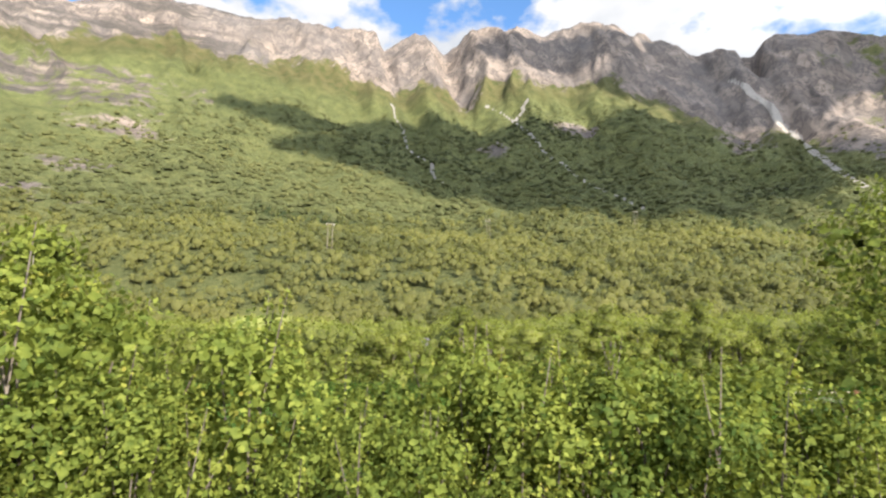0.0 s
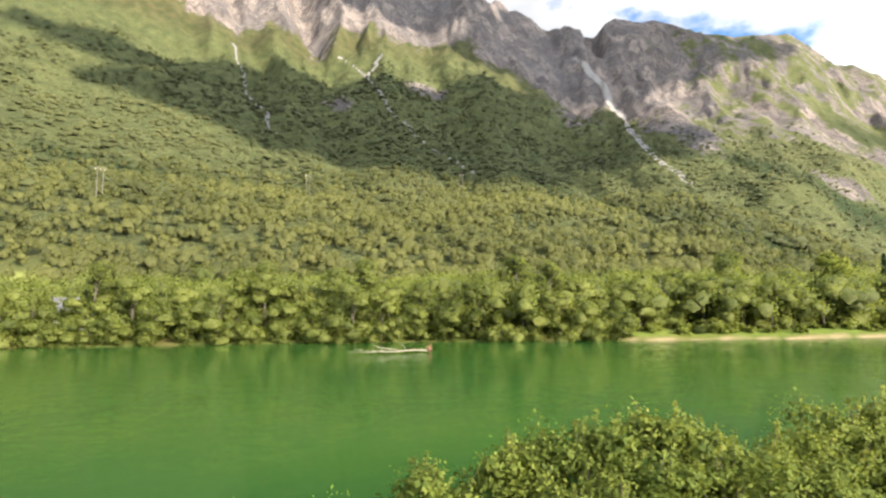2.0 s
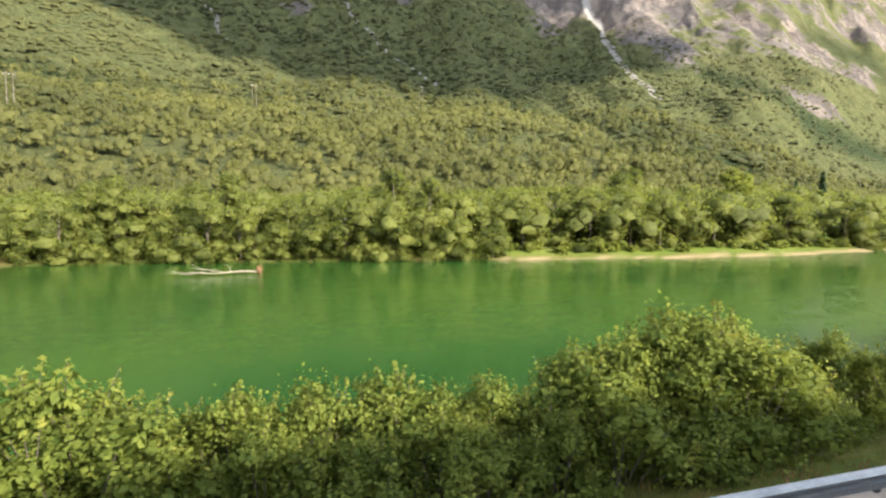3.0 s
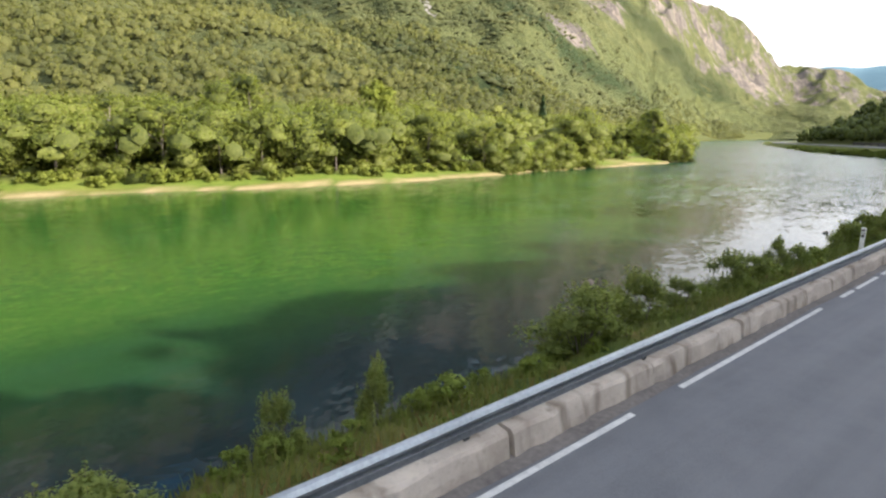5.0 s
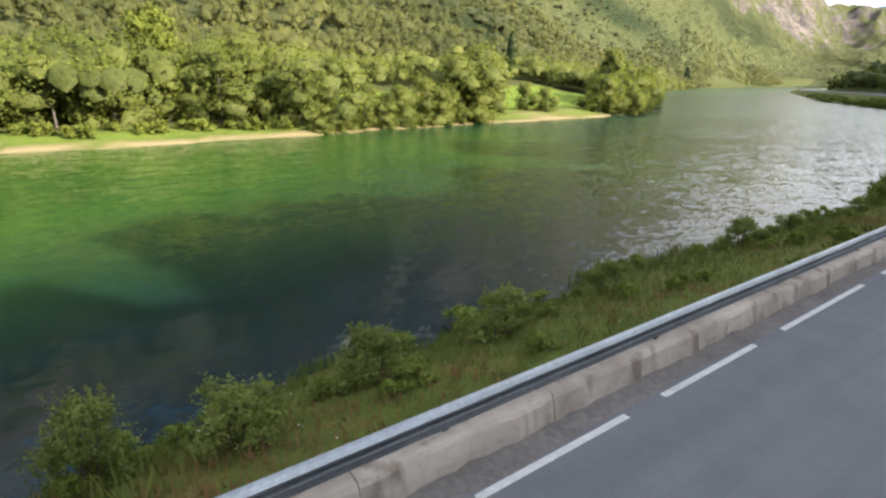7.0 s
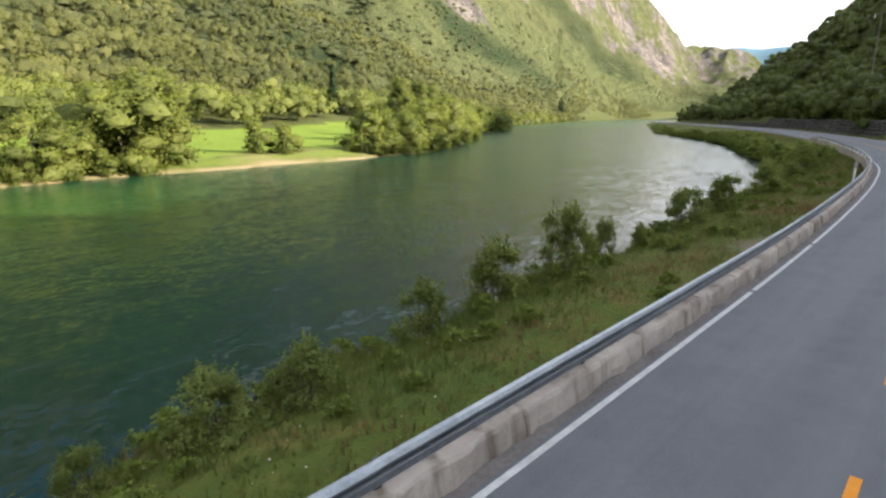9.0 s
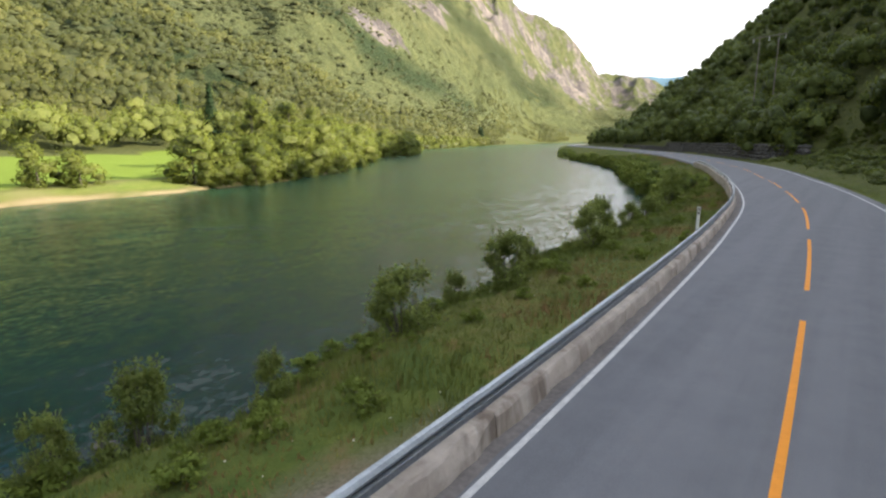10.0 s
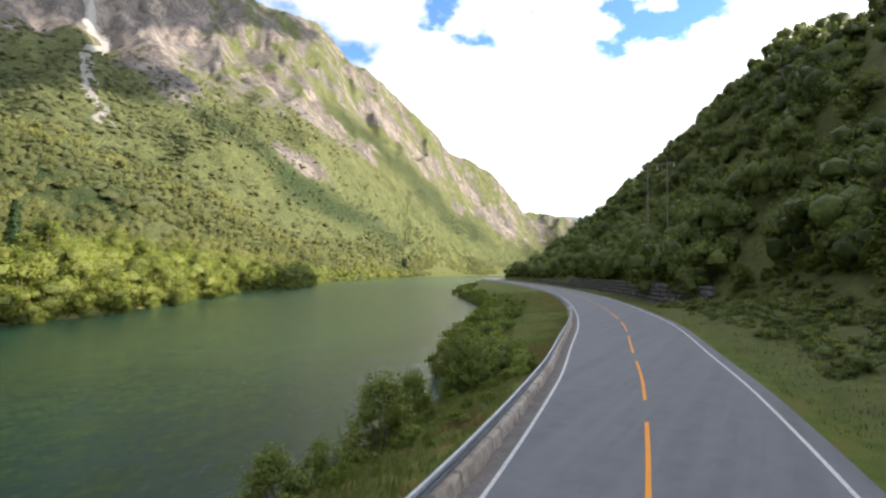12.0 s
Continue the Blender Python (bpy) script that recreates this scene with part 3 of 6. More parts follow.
def bank_distance(bearing):
    """How far from HUB the far bank lies along a bearing."""
    r = np.linspace(40, 2400, 1200)
    out = []
    for b in np.radians(np.atleast_1d(bearing)):
        x, y = HUB[0] + r * np.sin(b), HUB[1] + r * np.cos(b)
        over = np.nonzero(y > far_bank(x))[0]
        out.append(r[over[0]] if len(over) else 1500.0)
    return np.minimum(np.array(out), 1500.0)


BEARINGS = np.linspace(-82, 84, 167)
FOOT = bank_distance(BEARINGS)
FOOT = np.convolve(np.r_[[FOOT[0]] * 2, FOOT, [FOOT[-1]] * 2], np.ones(5) / 5, "valid")


def slope_height(x, y):
    """The mountain's height, and how far up the side (0 at the bank, 1 at the crest)."""
    dx, dy = np.asarray(x) - HUB[0], np.asarray(y) - HUB[1]
    b, r = np.degrees(np.arctan2(dx, dy)), np.hypot(dx, dy)
    foot = np.interp(b, BEARINGS, FOOT) + 15
    crest, top = np.interp(b, CREST_R[:, 0], CREST_R[:, 1]), np.interp(b, CREST[:, 0], CREST[:, 1])
    s = (r - foot) / np.maximum(crest - foot, 50)
    z = top * np.interp(s, RISE[:, 0], RISE[:, 1])
    steep = np.clip((s - 0.25) / 0.3, 0, 1)
    crag = np.clip((s - 0.62) / 0.18, 0, 1)
    across = b * 23.0 + 25 * waves(r, b * 23, 160.0, 9, 2)
    wob = waves(across + 3000, r, 170.0, 1, 4)
    ridged = np.clip(1 - np.abs(waves(across + 900, r * 0.45, 105.0, 2, 5)), 0, 1)
    fade = np.clip((1.05 - s) / 0.07, 0.15, 1)
    z = z + fade * (steep * wob * 15 + crag * (ridged ** 1.5 * 46 - 23) + steep * (1 - crag) * (ridged * 14 - 8))
    # ravines below the notches of the skyline
    for at, wide_, deep in ((-10.1, 0.9, 30), (-3.1, 1.3, 42), (8.0, 1.6, 22), (24.6, 1.5, 40), (29.4, 0.9, 30)):
        lean = at + (0.95 - s) * 9.0
        z = z - deep * np.exp(-((b - lean) / (wide_ * (1.6 - 0.6 * s))) ** 2) * np.clip((s - 0.55) / 0.2, 0, 1) * np.clip((1.03 - s) / 0.1, 0, 1)
    z = z + np.clip(s / 0.1, 0, 1) * waves(x, y, 90.0, 3, 3) * 5
    # ribs that run down the side at a slant
    rib = 1 - np.abs(waves(b * 10 + s * 330, r * 0.12 + 40, 55.0, 81, 3))
    z = z + np.clip((b - 18) / 14, 0, 1) * np.clip((s - 0.12) / 0.2, 0, 1) * fade * (rib * 15 - 9)
    out = (np.asarray(y) - far_bank(x)) * 0.88
    z = z * np.maximum(np.clip((out - 6) / 130, 0, 1) ** 0.8, np.clip((b - 47) / 13, 0, 1) * np.clip((r - 800) / 450, 0, 1))
    back = np.clip((s - 1.0) / 0.5, 0, 1)
    return np.where(s > 1, z * (1 - 0.5 * back), z), s, b, r


def land(x, y):
    """The valley floor's height with road, banks, river bed and the steep wooded hill on the road's other side."""
    shape = np.shape(x)
    x, y = np.ravel(np.asarray(x, float)), np.ravel(np.asarray(y, float))
    d, s = off_road(x, y)
    nb, fb = near_bank(x), far_bank(x)
    rough = waves(x, y, 6.0, 5, 3)
    # the verge from the road down to the water
    span = np.maximum(nb - y, 0.0)
    wide = np.maximum(span + d - 3.7, 2.0)
    k = np.clip((d - 3.7) / wide, 0, 1)
    z = np.where(d < 3.6, -0.12, -0.25 - (abs(WATER) - 0.1) * (0.55 * k + 0.45 * k ** 3) + 0.14 * rough * np.clip((d - 3.7) / 2, 0, 1))
    inside = np.clip((y - nb) / 6, 0, 1)
    z = np.where(y > nb, WATER - 0.1 - 1.6 * inside, z)
    out = y - fb
    z = np.where((y > (nb + fb) / 2) & (out < 0), WATER - 0.1 - 1.6 * np.clip(-out / 6, 0, 1), z)
    plain = WATER + 0.12 + 0.35 * np.clip(out / 2.0, 0, 1) + 1.0 * np.clip((out - 2) / 8, 0, 1) + 0.25 * rough * np.clip(out / 3, 0, 1)
    up, _, _, _ = slope_height(x, y)
    z = np.where(out >= 0, plain + np.maximum(up, 0) * 1.0, z)
    # the hill
    mound = np.clip((s - s_at(205)) / 25, 0, 1) * np.clip((s_at(284) - s) / 9, 0, 1)
    q = -d - 8.5 - 9.0 * mound - 2.0 * np.clip((s - s_at(276)) / 8, 0, 1)
    grow = np.clip((s - s_at(-25)) / 95, 0, 1) ** 1.1
    end = np.minimum(q, (s_at(572) - s) * 0.9)
    hill = np.interp(end, [0, 2, 20, 60, 200, 420, 700, 1500], [0, 1.0, 12, 43, 155, 310, 400, 450]) * grow * np.interp(s, [s_at(215), s_at(255), s_at(300), s_at(350), s_at(400), s_at(520)], [1.2, 1.42, 1.55, 1.55, 1.4, 0.9])
    # unseen stretch before the bend: heights set for the shade it throws
    hill = np.minimum(hill, np.interp(s, [s_at(v) for v in (-25, 20, 58, 75, 92, 110, 130, 150, 175, 200, 225, 260, 320, 350, 400, 572)], [0, 12, 25, 24, 16.5, 13, 16, 24, 34, 46, 51, 53, 60, 68, 95, 225]))
    # kept low enough that sun reaches the far bank
    hill = np.minimum(hill, np.maximum(0.45 * (0.545 * (x - 250) - 0.84 * (y - 95)) + 10, 2) + 120 * np.clip((240 - x) / 60, 0, 1))
    hill = hill + np.clip(end / 30, 0, 1) * grow * waves(x, y, 55.0, 6, 3) * np.where(x > 240, 4, 3)
    z = np.where(q > 0, -0.35 + hill + 0.2 * rough, z)
    berm = mound * np.interp(-d, [6.0, 9.5, 17.5, 30], [0, 0.45, 2.2, 2.6])
    z = np.where(q > 0, z + berm, z)
    z = np.where((d < -4.6) & (q <= 0), -0.06 - 0.3 * np.clip((-d - 4.6) / 2, 0, 1) + 0.06 * rough + berm, z)
    return z.reshape(shape)


def steps(*spans):
    """Coordinates at changing steps: (start, end, step) in a row."""
    return np.unique(np.concatenate([np.linspace(a, b, max(2, round((b - a) / st) + 1)) for a, b, st in spans]))


def grid_faces(nx, ny):
    i, j = np.meshgrid(np.arange(nx - 1), np.arange(ny - 1), indexing="ij")
    return np.stack([i * ny + j, (i + 1) * ny + j, (i + 1) * ny + j + 1, i * ny + j + 1], -1).reshape(-1, 4)


GRAVEL_SPOTS = ((170.4, 6.2, 2.3, 0.8),)


def bare_spot(x, y):
    """Worn gravel patches on the verge, 0 to 1."""
    spot = 0.0 * x
    for cx, cy, rx, ry in GRAVEL_SPOTS:
        spot = np.maximum(spot, np.clip(1.6 - 1.6 * np.hypot((x - cx) / rx, (y - cy) / ry) + 0.5 * waves(x, y, 1.2, 91, 2), 0, 1))
    return spot


def build_ground():
    xs = steps((-4600, -600, 250), (-600, -100, 12), (-100, 10, 2.5), (10, 260, 1.8), (260, 420, 3.0), (420, 900, 10), (900, 4600, 150))
    ys = steps((-4600, -800, 250), (-800, -60, 14), (-60, -12, 2.0), (-12, 20, 0.6), (20, 50, 2.5), (50, 110, 1.6), (110, 320, 4), (320, 900, 16), (900, 4600, 150))
    x, y = np.meshgrid(xs, ys, indexing="ij")
    z = land(x, y)
    up, s, b, r = slope_height(x, y)
    z = np.where((y > far_bank(x)) & (up > 24), z - 14 * np.clip((up - 24) / 10, 0, 1), z)
    z = np.where((s > 0.6) & (y > 0), np.minimum(z, 120) - 60, z)
    out = y - far_bank(x)
    n = waves(x, y, 5.0, 8, 3)
    strand = ((x > 68) & (x < 210)) * np.clip((x - 68) / 6, 0, 1)
    sand = np.clip(1.3 - np.abs(out - 0.3 - 0.5 * n) / 0.9, 0, 1) * (0.06 + 0.94 * strand + 0.3 * (x > 205))
    field = ((x > 150) & (x < 262) & (out > 9 + n) & (y < 128 + 0.25 * (x - 170))) * 1.0
    hay = (np.maximum(np.abs(x + 72 + 0.3 * (y - 198)) / 13, np.abs(y - 198) / 12) < 1) * 1.0
    sand = np.maximum(sand, 0.3 * hay)
    field = np.maximum(field, hay)
    strip = np.clip(1.4 - np.abs(out - 5) / 4, 0, 1) * strand
    sand = np.maximum(sand, np.clip(0.2 + 0.25 * n, 0, 1) * (np.abs(out - 4.5) < 5) * np.clip((x - 134) / 8, 0, 1) * (x < 262))
    wood = np.maximum(np.clip((out - 6) / 4, 0, 1) * (1 - field), (x > 420) & (out > -40))
    d, sr = off_road(x, y)
    wood = np.maximum(wood, np.clip((-d.reshape(x.shape) - 14) / 5, 0, 1) * np.clip((sr.reshape(x.shape) - s_at(-25)) / 60, 0, 1) * (sr.reshape(x.shape) < s_at(570)))
    wood = np.maximum(wood, 0.8 * np.clip((-d.reshape(x.shape) - 5.4) / 2, 0, 1) * (sr.reshape(x.shape) > s_at(200)))
    attrs = {"sand": sand, "field": np.maximum(field, 0.7 * strip), "wood": wood, "gravel": bare_spot(x, y)}
    me = mesh_from("ground", np.stack([x, y, z], -1).reshape(-1, 3), grid_faces(len(xs), len(ys)), MAT["ground"], attrs, True)
    tagged(new("ground", me), "grassy valley floor with river banks and sandy strand", "ground", kind="structure")


def near_lines(b, z, line, width):
    """1 on a winding line of (bearing, height) points, 0 beyond width degrees of it."""
    line = np.array(line, float)
    at = np.interp(z, line[::-1, 1], line[::-1, 0]) + 0.35 * waves(z * 3, 0 * z, 40.0, 51, 3)
    inside = (z < line[0, 1]) & (z > line[-1, 1])
    return np.clip(1.3 - np.abs(b - at) / width, 0, 1) * inside


# bands of shade painted as darker wood: bearing and height points, width
SHADE_BANDS = [([(39, 215), (44, 165), (48, 120), (53, 78), (58, 58)], 24), ([(50, 335), (54, 300), (57.5, 235), (61, 165), (65, 110)], 48), ([(29, 90), (34, 56), (38, 42), (43, 30)], 15), ([(18, 120), (24, 90), (30, 70)], 14), ([(-30, 120), (-20, 95), (-8, 85)], 10)]


def band_shade(b, z):
    """1 where bands of shade are painted as darker wood down the side."""
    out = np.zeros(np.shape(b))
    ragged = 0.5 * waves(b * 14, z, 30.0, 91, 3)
    for line, width in SHADE_BANDS:
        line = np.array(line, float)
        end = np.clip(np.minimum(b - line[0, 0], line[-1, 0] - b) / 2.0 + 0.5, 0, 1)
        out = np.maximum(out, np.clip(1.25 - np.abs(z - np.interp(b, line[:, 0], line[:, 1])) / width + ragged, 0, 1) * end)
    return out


def build_mountain():
    bs = steps((-80, 35, 0.25), (35, 84, 0.18))
    u = np.r_[np.linspace(0.08, 0.6, 56), np.linspace(0.607, 1.0, 80), np.linspace(1.02, 1.5, 8)]
    foot = np.interp(bs, BEARINGS, FOOT) + 15
    crest = np.interp(bs, CREST_R[:, 0], CREST_R[:, 1])
    r = foot[:, None] + (crest - foot)[:, None] * u[None]
    b = bs[:, None] + 0 * r
    x, y = HUB[0] + r * np.sin(np.radians(b)), HUB[1] + r * np.cos(np.radians(b))
    z, s, _, _ = slope_height(x, y)
    z = np.where(z < 20, z - 7 * np.clip((20 - z) / 8, 0, 1), z)
    seen = z / r * 1000                     # how high it stands, as seen from the road
    ragged = waves(b * 12 + 500, z * 0.5, 40.0, 11, 5)
    low = np.interp(b, [-80, -45, -30, -20, -10, 12, 20, 27, 33, 40, 48, 60, 70, 84], [0.78, 0.80, 0.78, 0.73, 0.69, 0.68, 0.60, 0.52, 0.43, 0.38, 0.34, 0.40, 0.34, 0.5])
    part_up = z / np.interp(b, CREST[:, 0], CREST[:, 1])
    rock = np.clip((part_up - low) / 0.16 + 0.5 + 0.35 * ragged, 0, 1) * np.interp(b, [30, 42, 84], [1.0, 0.49, 0.46])
    rock = np.maximum(rock, 0.66 * np.clip(1 - np.hypot((b + 44) / 18, (part_up - 0.60 + 0.006 * (b + 44)) / 0.13), 0, 1) ** 0.5)
    # single rock faces: bearing, height, reach in bearing and in height
    for at, up, wide_, tall in ((35.4, 290, 2.4, 45), (38.5, 235, 1.8, 40), (44.5, 345, 3.0, 40), (49.0, 300, 3.2, 45), (53.0, 270, 2.8, 55), (54.5, 400, 3.5, 80), (49.5, 130, 2.6, 26), (47.3, 150, 1.6, 18), (59.0, 330, 2.0, 60), (63.0, 300, 1.6, 70),
                                (66.3, 190, 1.9, 80), (26.4, 350, 2.4, 60), (25.0, 300, 2.0, 50), (36.5, 265, 1.4, 35), (-1.5, 280, 1.6, 26), (9.4, 358, 2.4, 30), (-42, 340, 6.0, 40), (-38, 262, 5.0, 34), (-42, 170, 3.0, 20), (-46, 120, 3.0, 14)):
        near = np.hypot((b - at + (z - up) * wide_ * 0.006) / wide_, (z - up) / tall)
        rock = np.maximum(rock, (0.68 if at > -20 else 0.52) * np.clip(1.5 - near, 0, 1) ** 0.7)
    heath = np.clip((part_up - low + 0.13) / 0.08, 0, 1) * np.interp(b, [-80, -5, 25, 40, 84], [1, 1, 0.6, 0.35, 0.3])
    eyed = seen
    scree = near_lines(b, eyed, [(-10.5, 460), (-10.4, 444), (-9.4, 342), (-8.7, 300)], 0.16)
    scree = np.maximum(scree, near_lines(b, eyed, [(0.2, 470), (2.8, 434), (4.9, 352), (7.6, 304), (12.3, 250)], 0.24))
    scree = np.maximum(scree, near_lines(b, eyed, [(5.0, 480), (2.9, 432)], 0.2))
    scree = np.maximum(scree, near_lines(b, eyed, [(27.0, 470), (29.8, 400), (31.3, 330), (32.4, 285), (34.0, 250), (36.0, 212)], 0.5))
    # dense carries the painted shade bands, which also cover the rock
    dense = band_shade(b, z)
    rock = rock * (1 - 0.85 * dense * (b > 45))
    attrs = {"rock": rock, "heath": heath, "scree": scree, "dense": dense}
    me = mesh_from("mountain", np.stack([x, y, z], -1).reshape(-1, 3), grid_faces(len(bs), len(u)), MAT["mountain"], attrs, True)
    tagged(new("mountain", me), "steep wooded mountain side with grey rock faces and scree gullies", "mountain", kind="structure")


def build_far_ridge():
    bs = np.linspace(50, 100, 90)
    u = np.array([0.0, 0.4, 0.75, 1.0, 1.1])
    h = 400 + 55 * waves(bs * 10, bs * 3, 90.0, 21, 4)
    r = 3300 + 900 * u[None] + 0 * bs[:, None]
    z = h[:, None] * np.array([0.0, 0.45, 0.85, 1.0, 0.8])[None]
    x, y = HUB[0] + r * np.sin(np.radians(bs[:, None])), HUB[1] + r * np.cos(np.radians(bs[:, None]))
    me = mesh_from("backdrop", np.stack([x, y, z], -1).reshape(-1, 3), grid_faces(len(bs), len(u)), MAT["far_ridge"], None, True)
    tagged(new("backdrop", me), "distant mountain ridge tinted blue for haze at the valley's end", "mountain", kind="structure")


def build_water():
    xs = np.r_[np.linspace(-420, -60, 30), np.linspace(-50, 420, 160), np.linspace(430, 1500, 60)]
    k = np.linspace(0, 1, 28)
    lo, hi = near_bank(xs) - 3.5, far_bank(xs) + 3.5
    y = lo[:, None] + (hi - lo)[:, None] * k[None]
    v = np.stack([xs[:, None] + 0 * y, y, 0 * y + WATER], -1).reshape(-1, 3)
    reach = y - near_bank(xs)[:, None]
    streak = waves(xs[:, None] * 0.4 + 0 * y, y, 9.0, 61, 3)
    chop = np.clip((xs[:, None] - 80) / 45 + 0.3 * streak, 0.42, 1.0) * np.interp(reach, [0, 12, 40, 60], [0.5, 0.6, 0.8, 0.8]) * (1 - 0.42 * np.clip((18 - reach) / 10, 0, 1) * np.clip((150 - xs[:, None]) / 20, 0, 1))
    chop = chop * np.interp(xs, [165, 215], [1.0, 0.75])[:, None]
    # strip along the near bank, darkened in colour where the hill's shade falls
    bank_shade = np.clip(1 - (reach - 2.5 + 2.5 * streak) / (11.0 + 17.0 * np.clip((xs[:, None] - 95) / 40, 0, 1) * np.clip((215 - xs[:, None]) / 40, 0, 1)), 0, 0.92) * np.clip((xs[:, None] - 45) / 22, 0.3, 1)
    # lower reach, whose colour is darkened as if in the hill's shade
    deep = np.clip((xs[:, None] - 138 + 8 * streak) / 30, 0, 1)
    # open: the reach where that sheen is put into the colour
    attrs = {"chop": chop, "bank_shade": bank_shade * (1 - 0.45 * deep), "deep": deep, "open": np.clip((xs[:, None] - 182 + 8 * streak) / 40, 0, 1), "sheen": np.interp(xs, [60, 110, 170, 225], [0.08, 0.09, 0.15, 0.2])[:, None] + 0 * y}
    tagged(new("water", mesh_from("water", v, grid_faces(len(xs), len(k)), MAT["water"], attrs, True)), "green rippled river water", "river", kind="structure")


def strip(s0, s1, off0, off1, z, step=1.0):
    s = np.linspace(s0, s1, max(2, int((s1 - s0) / step) + 1))
    v = np.stack([on_road(s, off0, z), on_road(s, off1, z)], 1).reshape(-1, 3)
    return v, grid_faces(len(s), 2)[:, [0, 1, 2, 3]]


def edge_off(s):
    """How far the river-side edge line lies from the middle line."""
    return np.interp(np.interp(s, LINE_S, LINE[:, 0]), [60, 98, 108, 121, 140, 165, 190, 209, 226, 250], [3.0, 3.03, 2.86, 2.87, 2.95, 2.87, 2.95, 3.1, 3.42, 3.9])


def rail_off(s):
    return edge_off(s) + np.interp(np.interp(s, LINE_S, LINE[:, 0]), [40, 46, 52, 60, 76, 98, 108, 121, 140, 165, 209, 250], [1.3, 1.05, 0.75, 0.6, 0.52, 0.5, 0.65, 0.63, 0.48, 0.47, 0.64, 0.72])


def hill_edge(s):
    """How far the hill-side edge line lies from the middle line."""
    return np.interp(np.interp(s, LINE_S, LINE[:, 0]), [200, 225, 250, 320], [3.9, 4.05, 4.35, 4.3])


def build_road():
    s = np.r_[np.arange(0, s_at(-60), 10), np.arange(s_at(-60), s_at(440), 1.0), np.arange(s_at(440), s_at(1400), 10)]
    off = np.array([-4.95, -4.55, -3.9, 0.0, 3.0, 3.35, 3.6, 3.85])
    z = np.array([-0.45, -0.02, 0.0, 0.02, 0.002, -0.01, -0.03, -0.5])
    more = (3.9 - hill_edge(s), edge_off(s).clip(3.0) - 3.0)
    v = np.stack([on_road(s, o + (more[0] if o < -1 else more[1] if o > 1 else 0), h) for o, h in zip(off, z)], 1).reshape(-1, 3)
    me = mesh_from("road", v, grid_faces(len(s), len(off)), MAT["asphalt"], None, True)
    road = tagged(new("road", me), "grey asphalt two-lane road bending along the river", "road", kind="structure")
    return road


def edge_strip(s0, s1, z, step=1.0):
    s = np.linspace(s0, s1, max(2, int((s1 - s0) / step) + 1))
    o = edge_off(s)
    v = np.stack([on_road(s, o - 0.05, z), on_road(s, o + 0.05, z)], 1).reshape(-1, 3)
    return v, grid_faces(len(s), 2)


def build_lines(road):
    s = s_at(97.0) + 2.4 - 12 * 16
    while s < s_at(420):
        v, f = strip(s, s + 9.0, -0.06, 0.06, 0.0245)
        child("yellow_dash", mesh_from("yellow_dash", v, f, MAT["yellow_line"]), road)
        s += 12.0
    for a, b in ((44, 50), (51, 58), (59, 66), (67, 73.5), (74.5, 83), (84.4, 91.1), (92.6, 93.6), (93.9, 95.9), (96.4, 104.8), (108.9, 110.2), (110.35, 111.1), (111.9, 112.4),
                 (112.65, 112.9), (113.8, 114.3), (116.1, 118.6), (119.4, 122), (123, 126.8), (128, 135.8), (136.6, 142.4)):
        v, f = edge_strip(s_at(a), s_at(b), 0.0085, 0.5)
        child("white_dash", mesh_from("white_dash", v, f, MAT["white_line"]), road)
    for a, b in ((142.8, 163.0), (163.2, 169.6), (169.9, 440)):
        v, f = edge_strip(s_at(a), s_at(b), 0.0085)
        child("edge_line", mesh_from("edge_line", v, f, MAT["white_line"]), road)
    s = np.linspace(s_at(44), s_at(262), 240)
    v = np.stack([on_road(s, edge_off(s) + 0.11 + 0.04 * np.sin(s * 1.7) * np.sin(s * 0.63), 0.0065), on_road(s, rail_off(s) - 0.02, 0.012)], 1).reshape(-1, 3)
    child("gutter", mesh_from("gutter", v, grid_faces(len(s), 2), MAT["dirt"], None, True), road, "brown dirt strip beside the kerb")
    s = np.linspace(s_at(-40), s_at(600), 640)
    v = np.stack([on_road(s, -hill_edge(s) - 0.055, 0.0075), on_road(s, -hill_edge(s) + 0.055, 0.0075)], 1).reshape(-1, 3)
    child("edge_line", mesh_from("edge_line", v, grid_faces(len(s), 2), MAT["white_line"]), road)


build_ground()
build_mountain()
build_far_ridge()
build_water()
ROAD_OB = build_road()
build_lines(ROAD_OB)

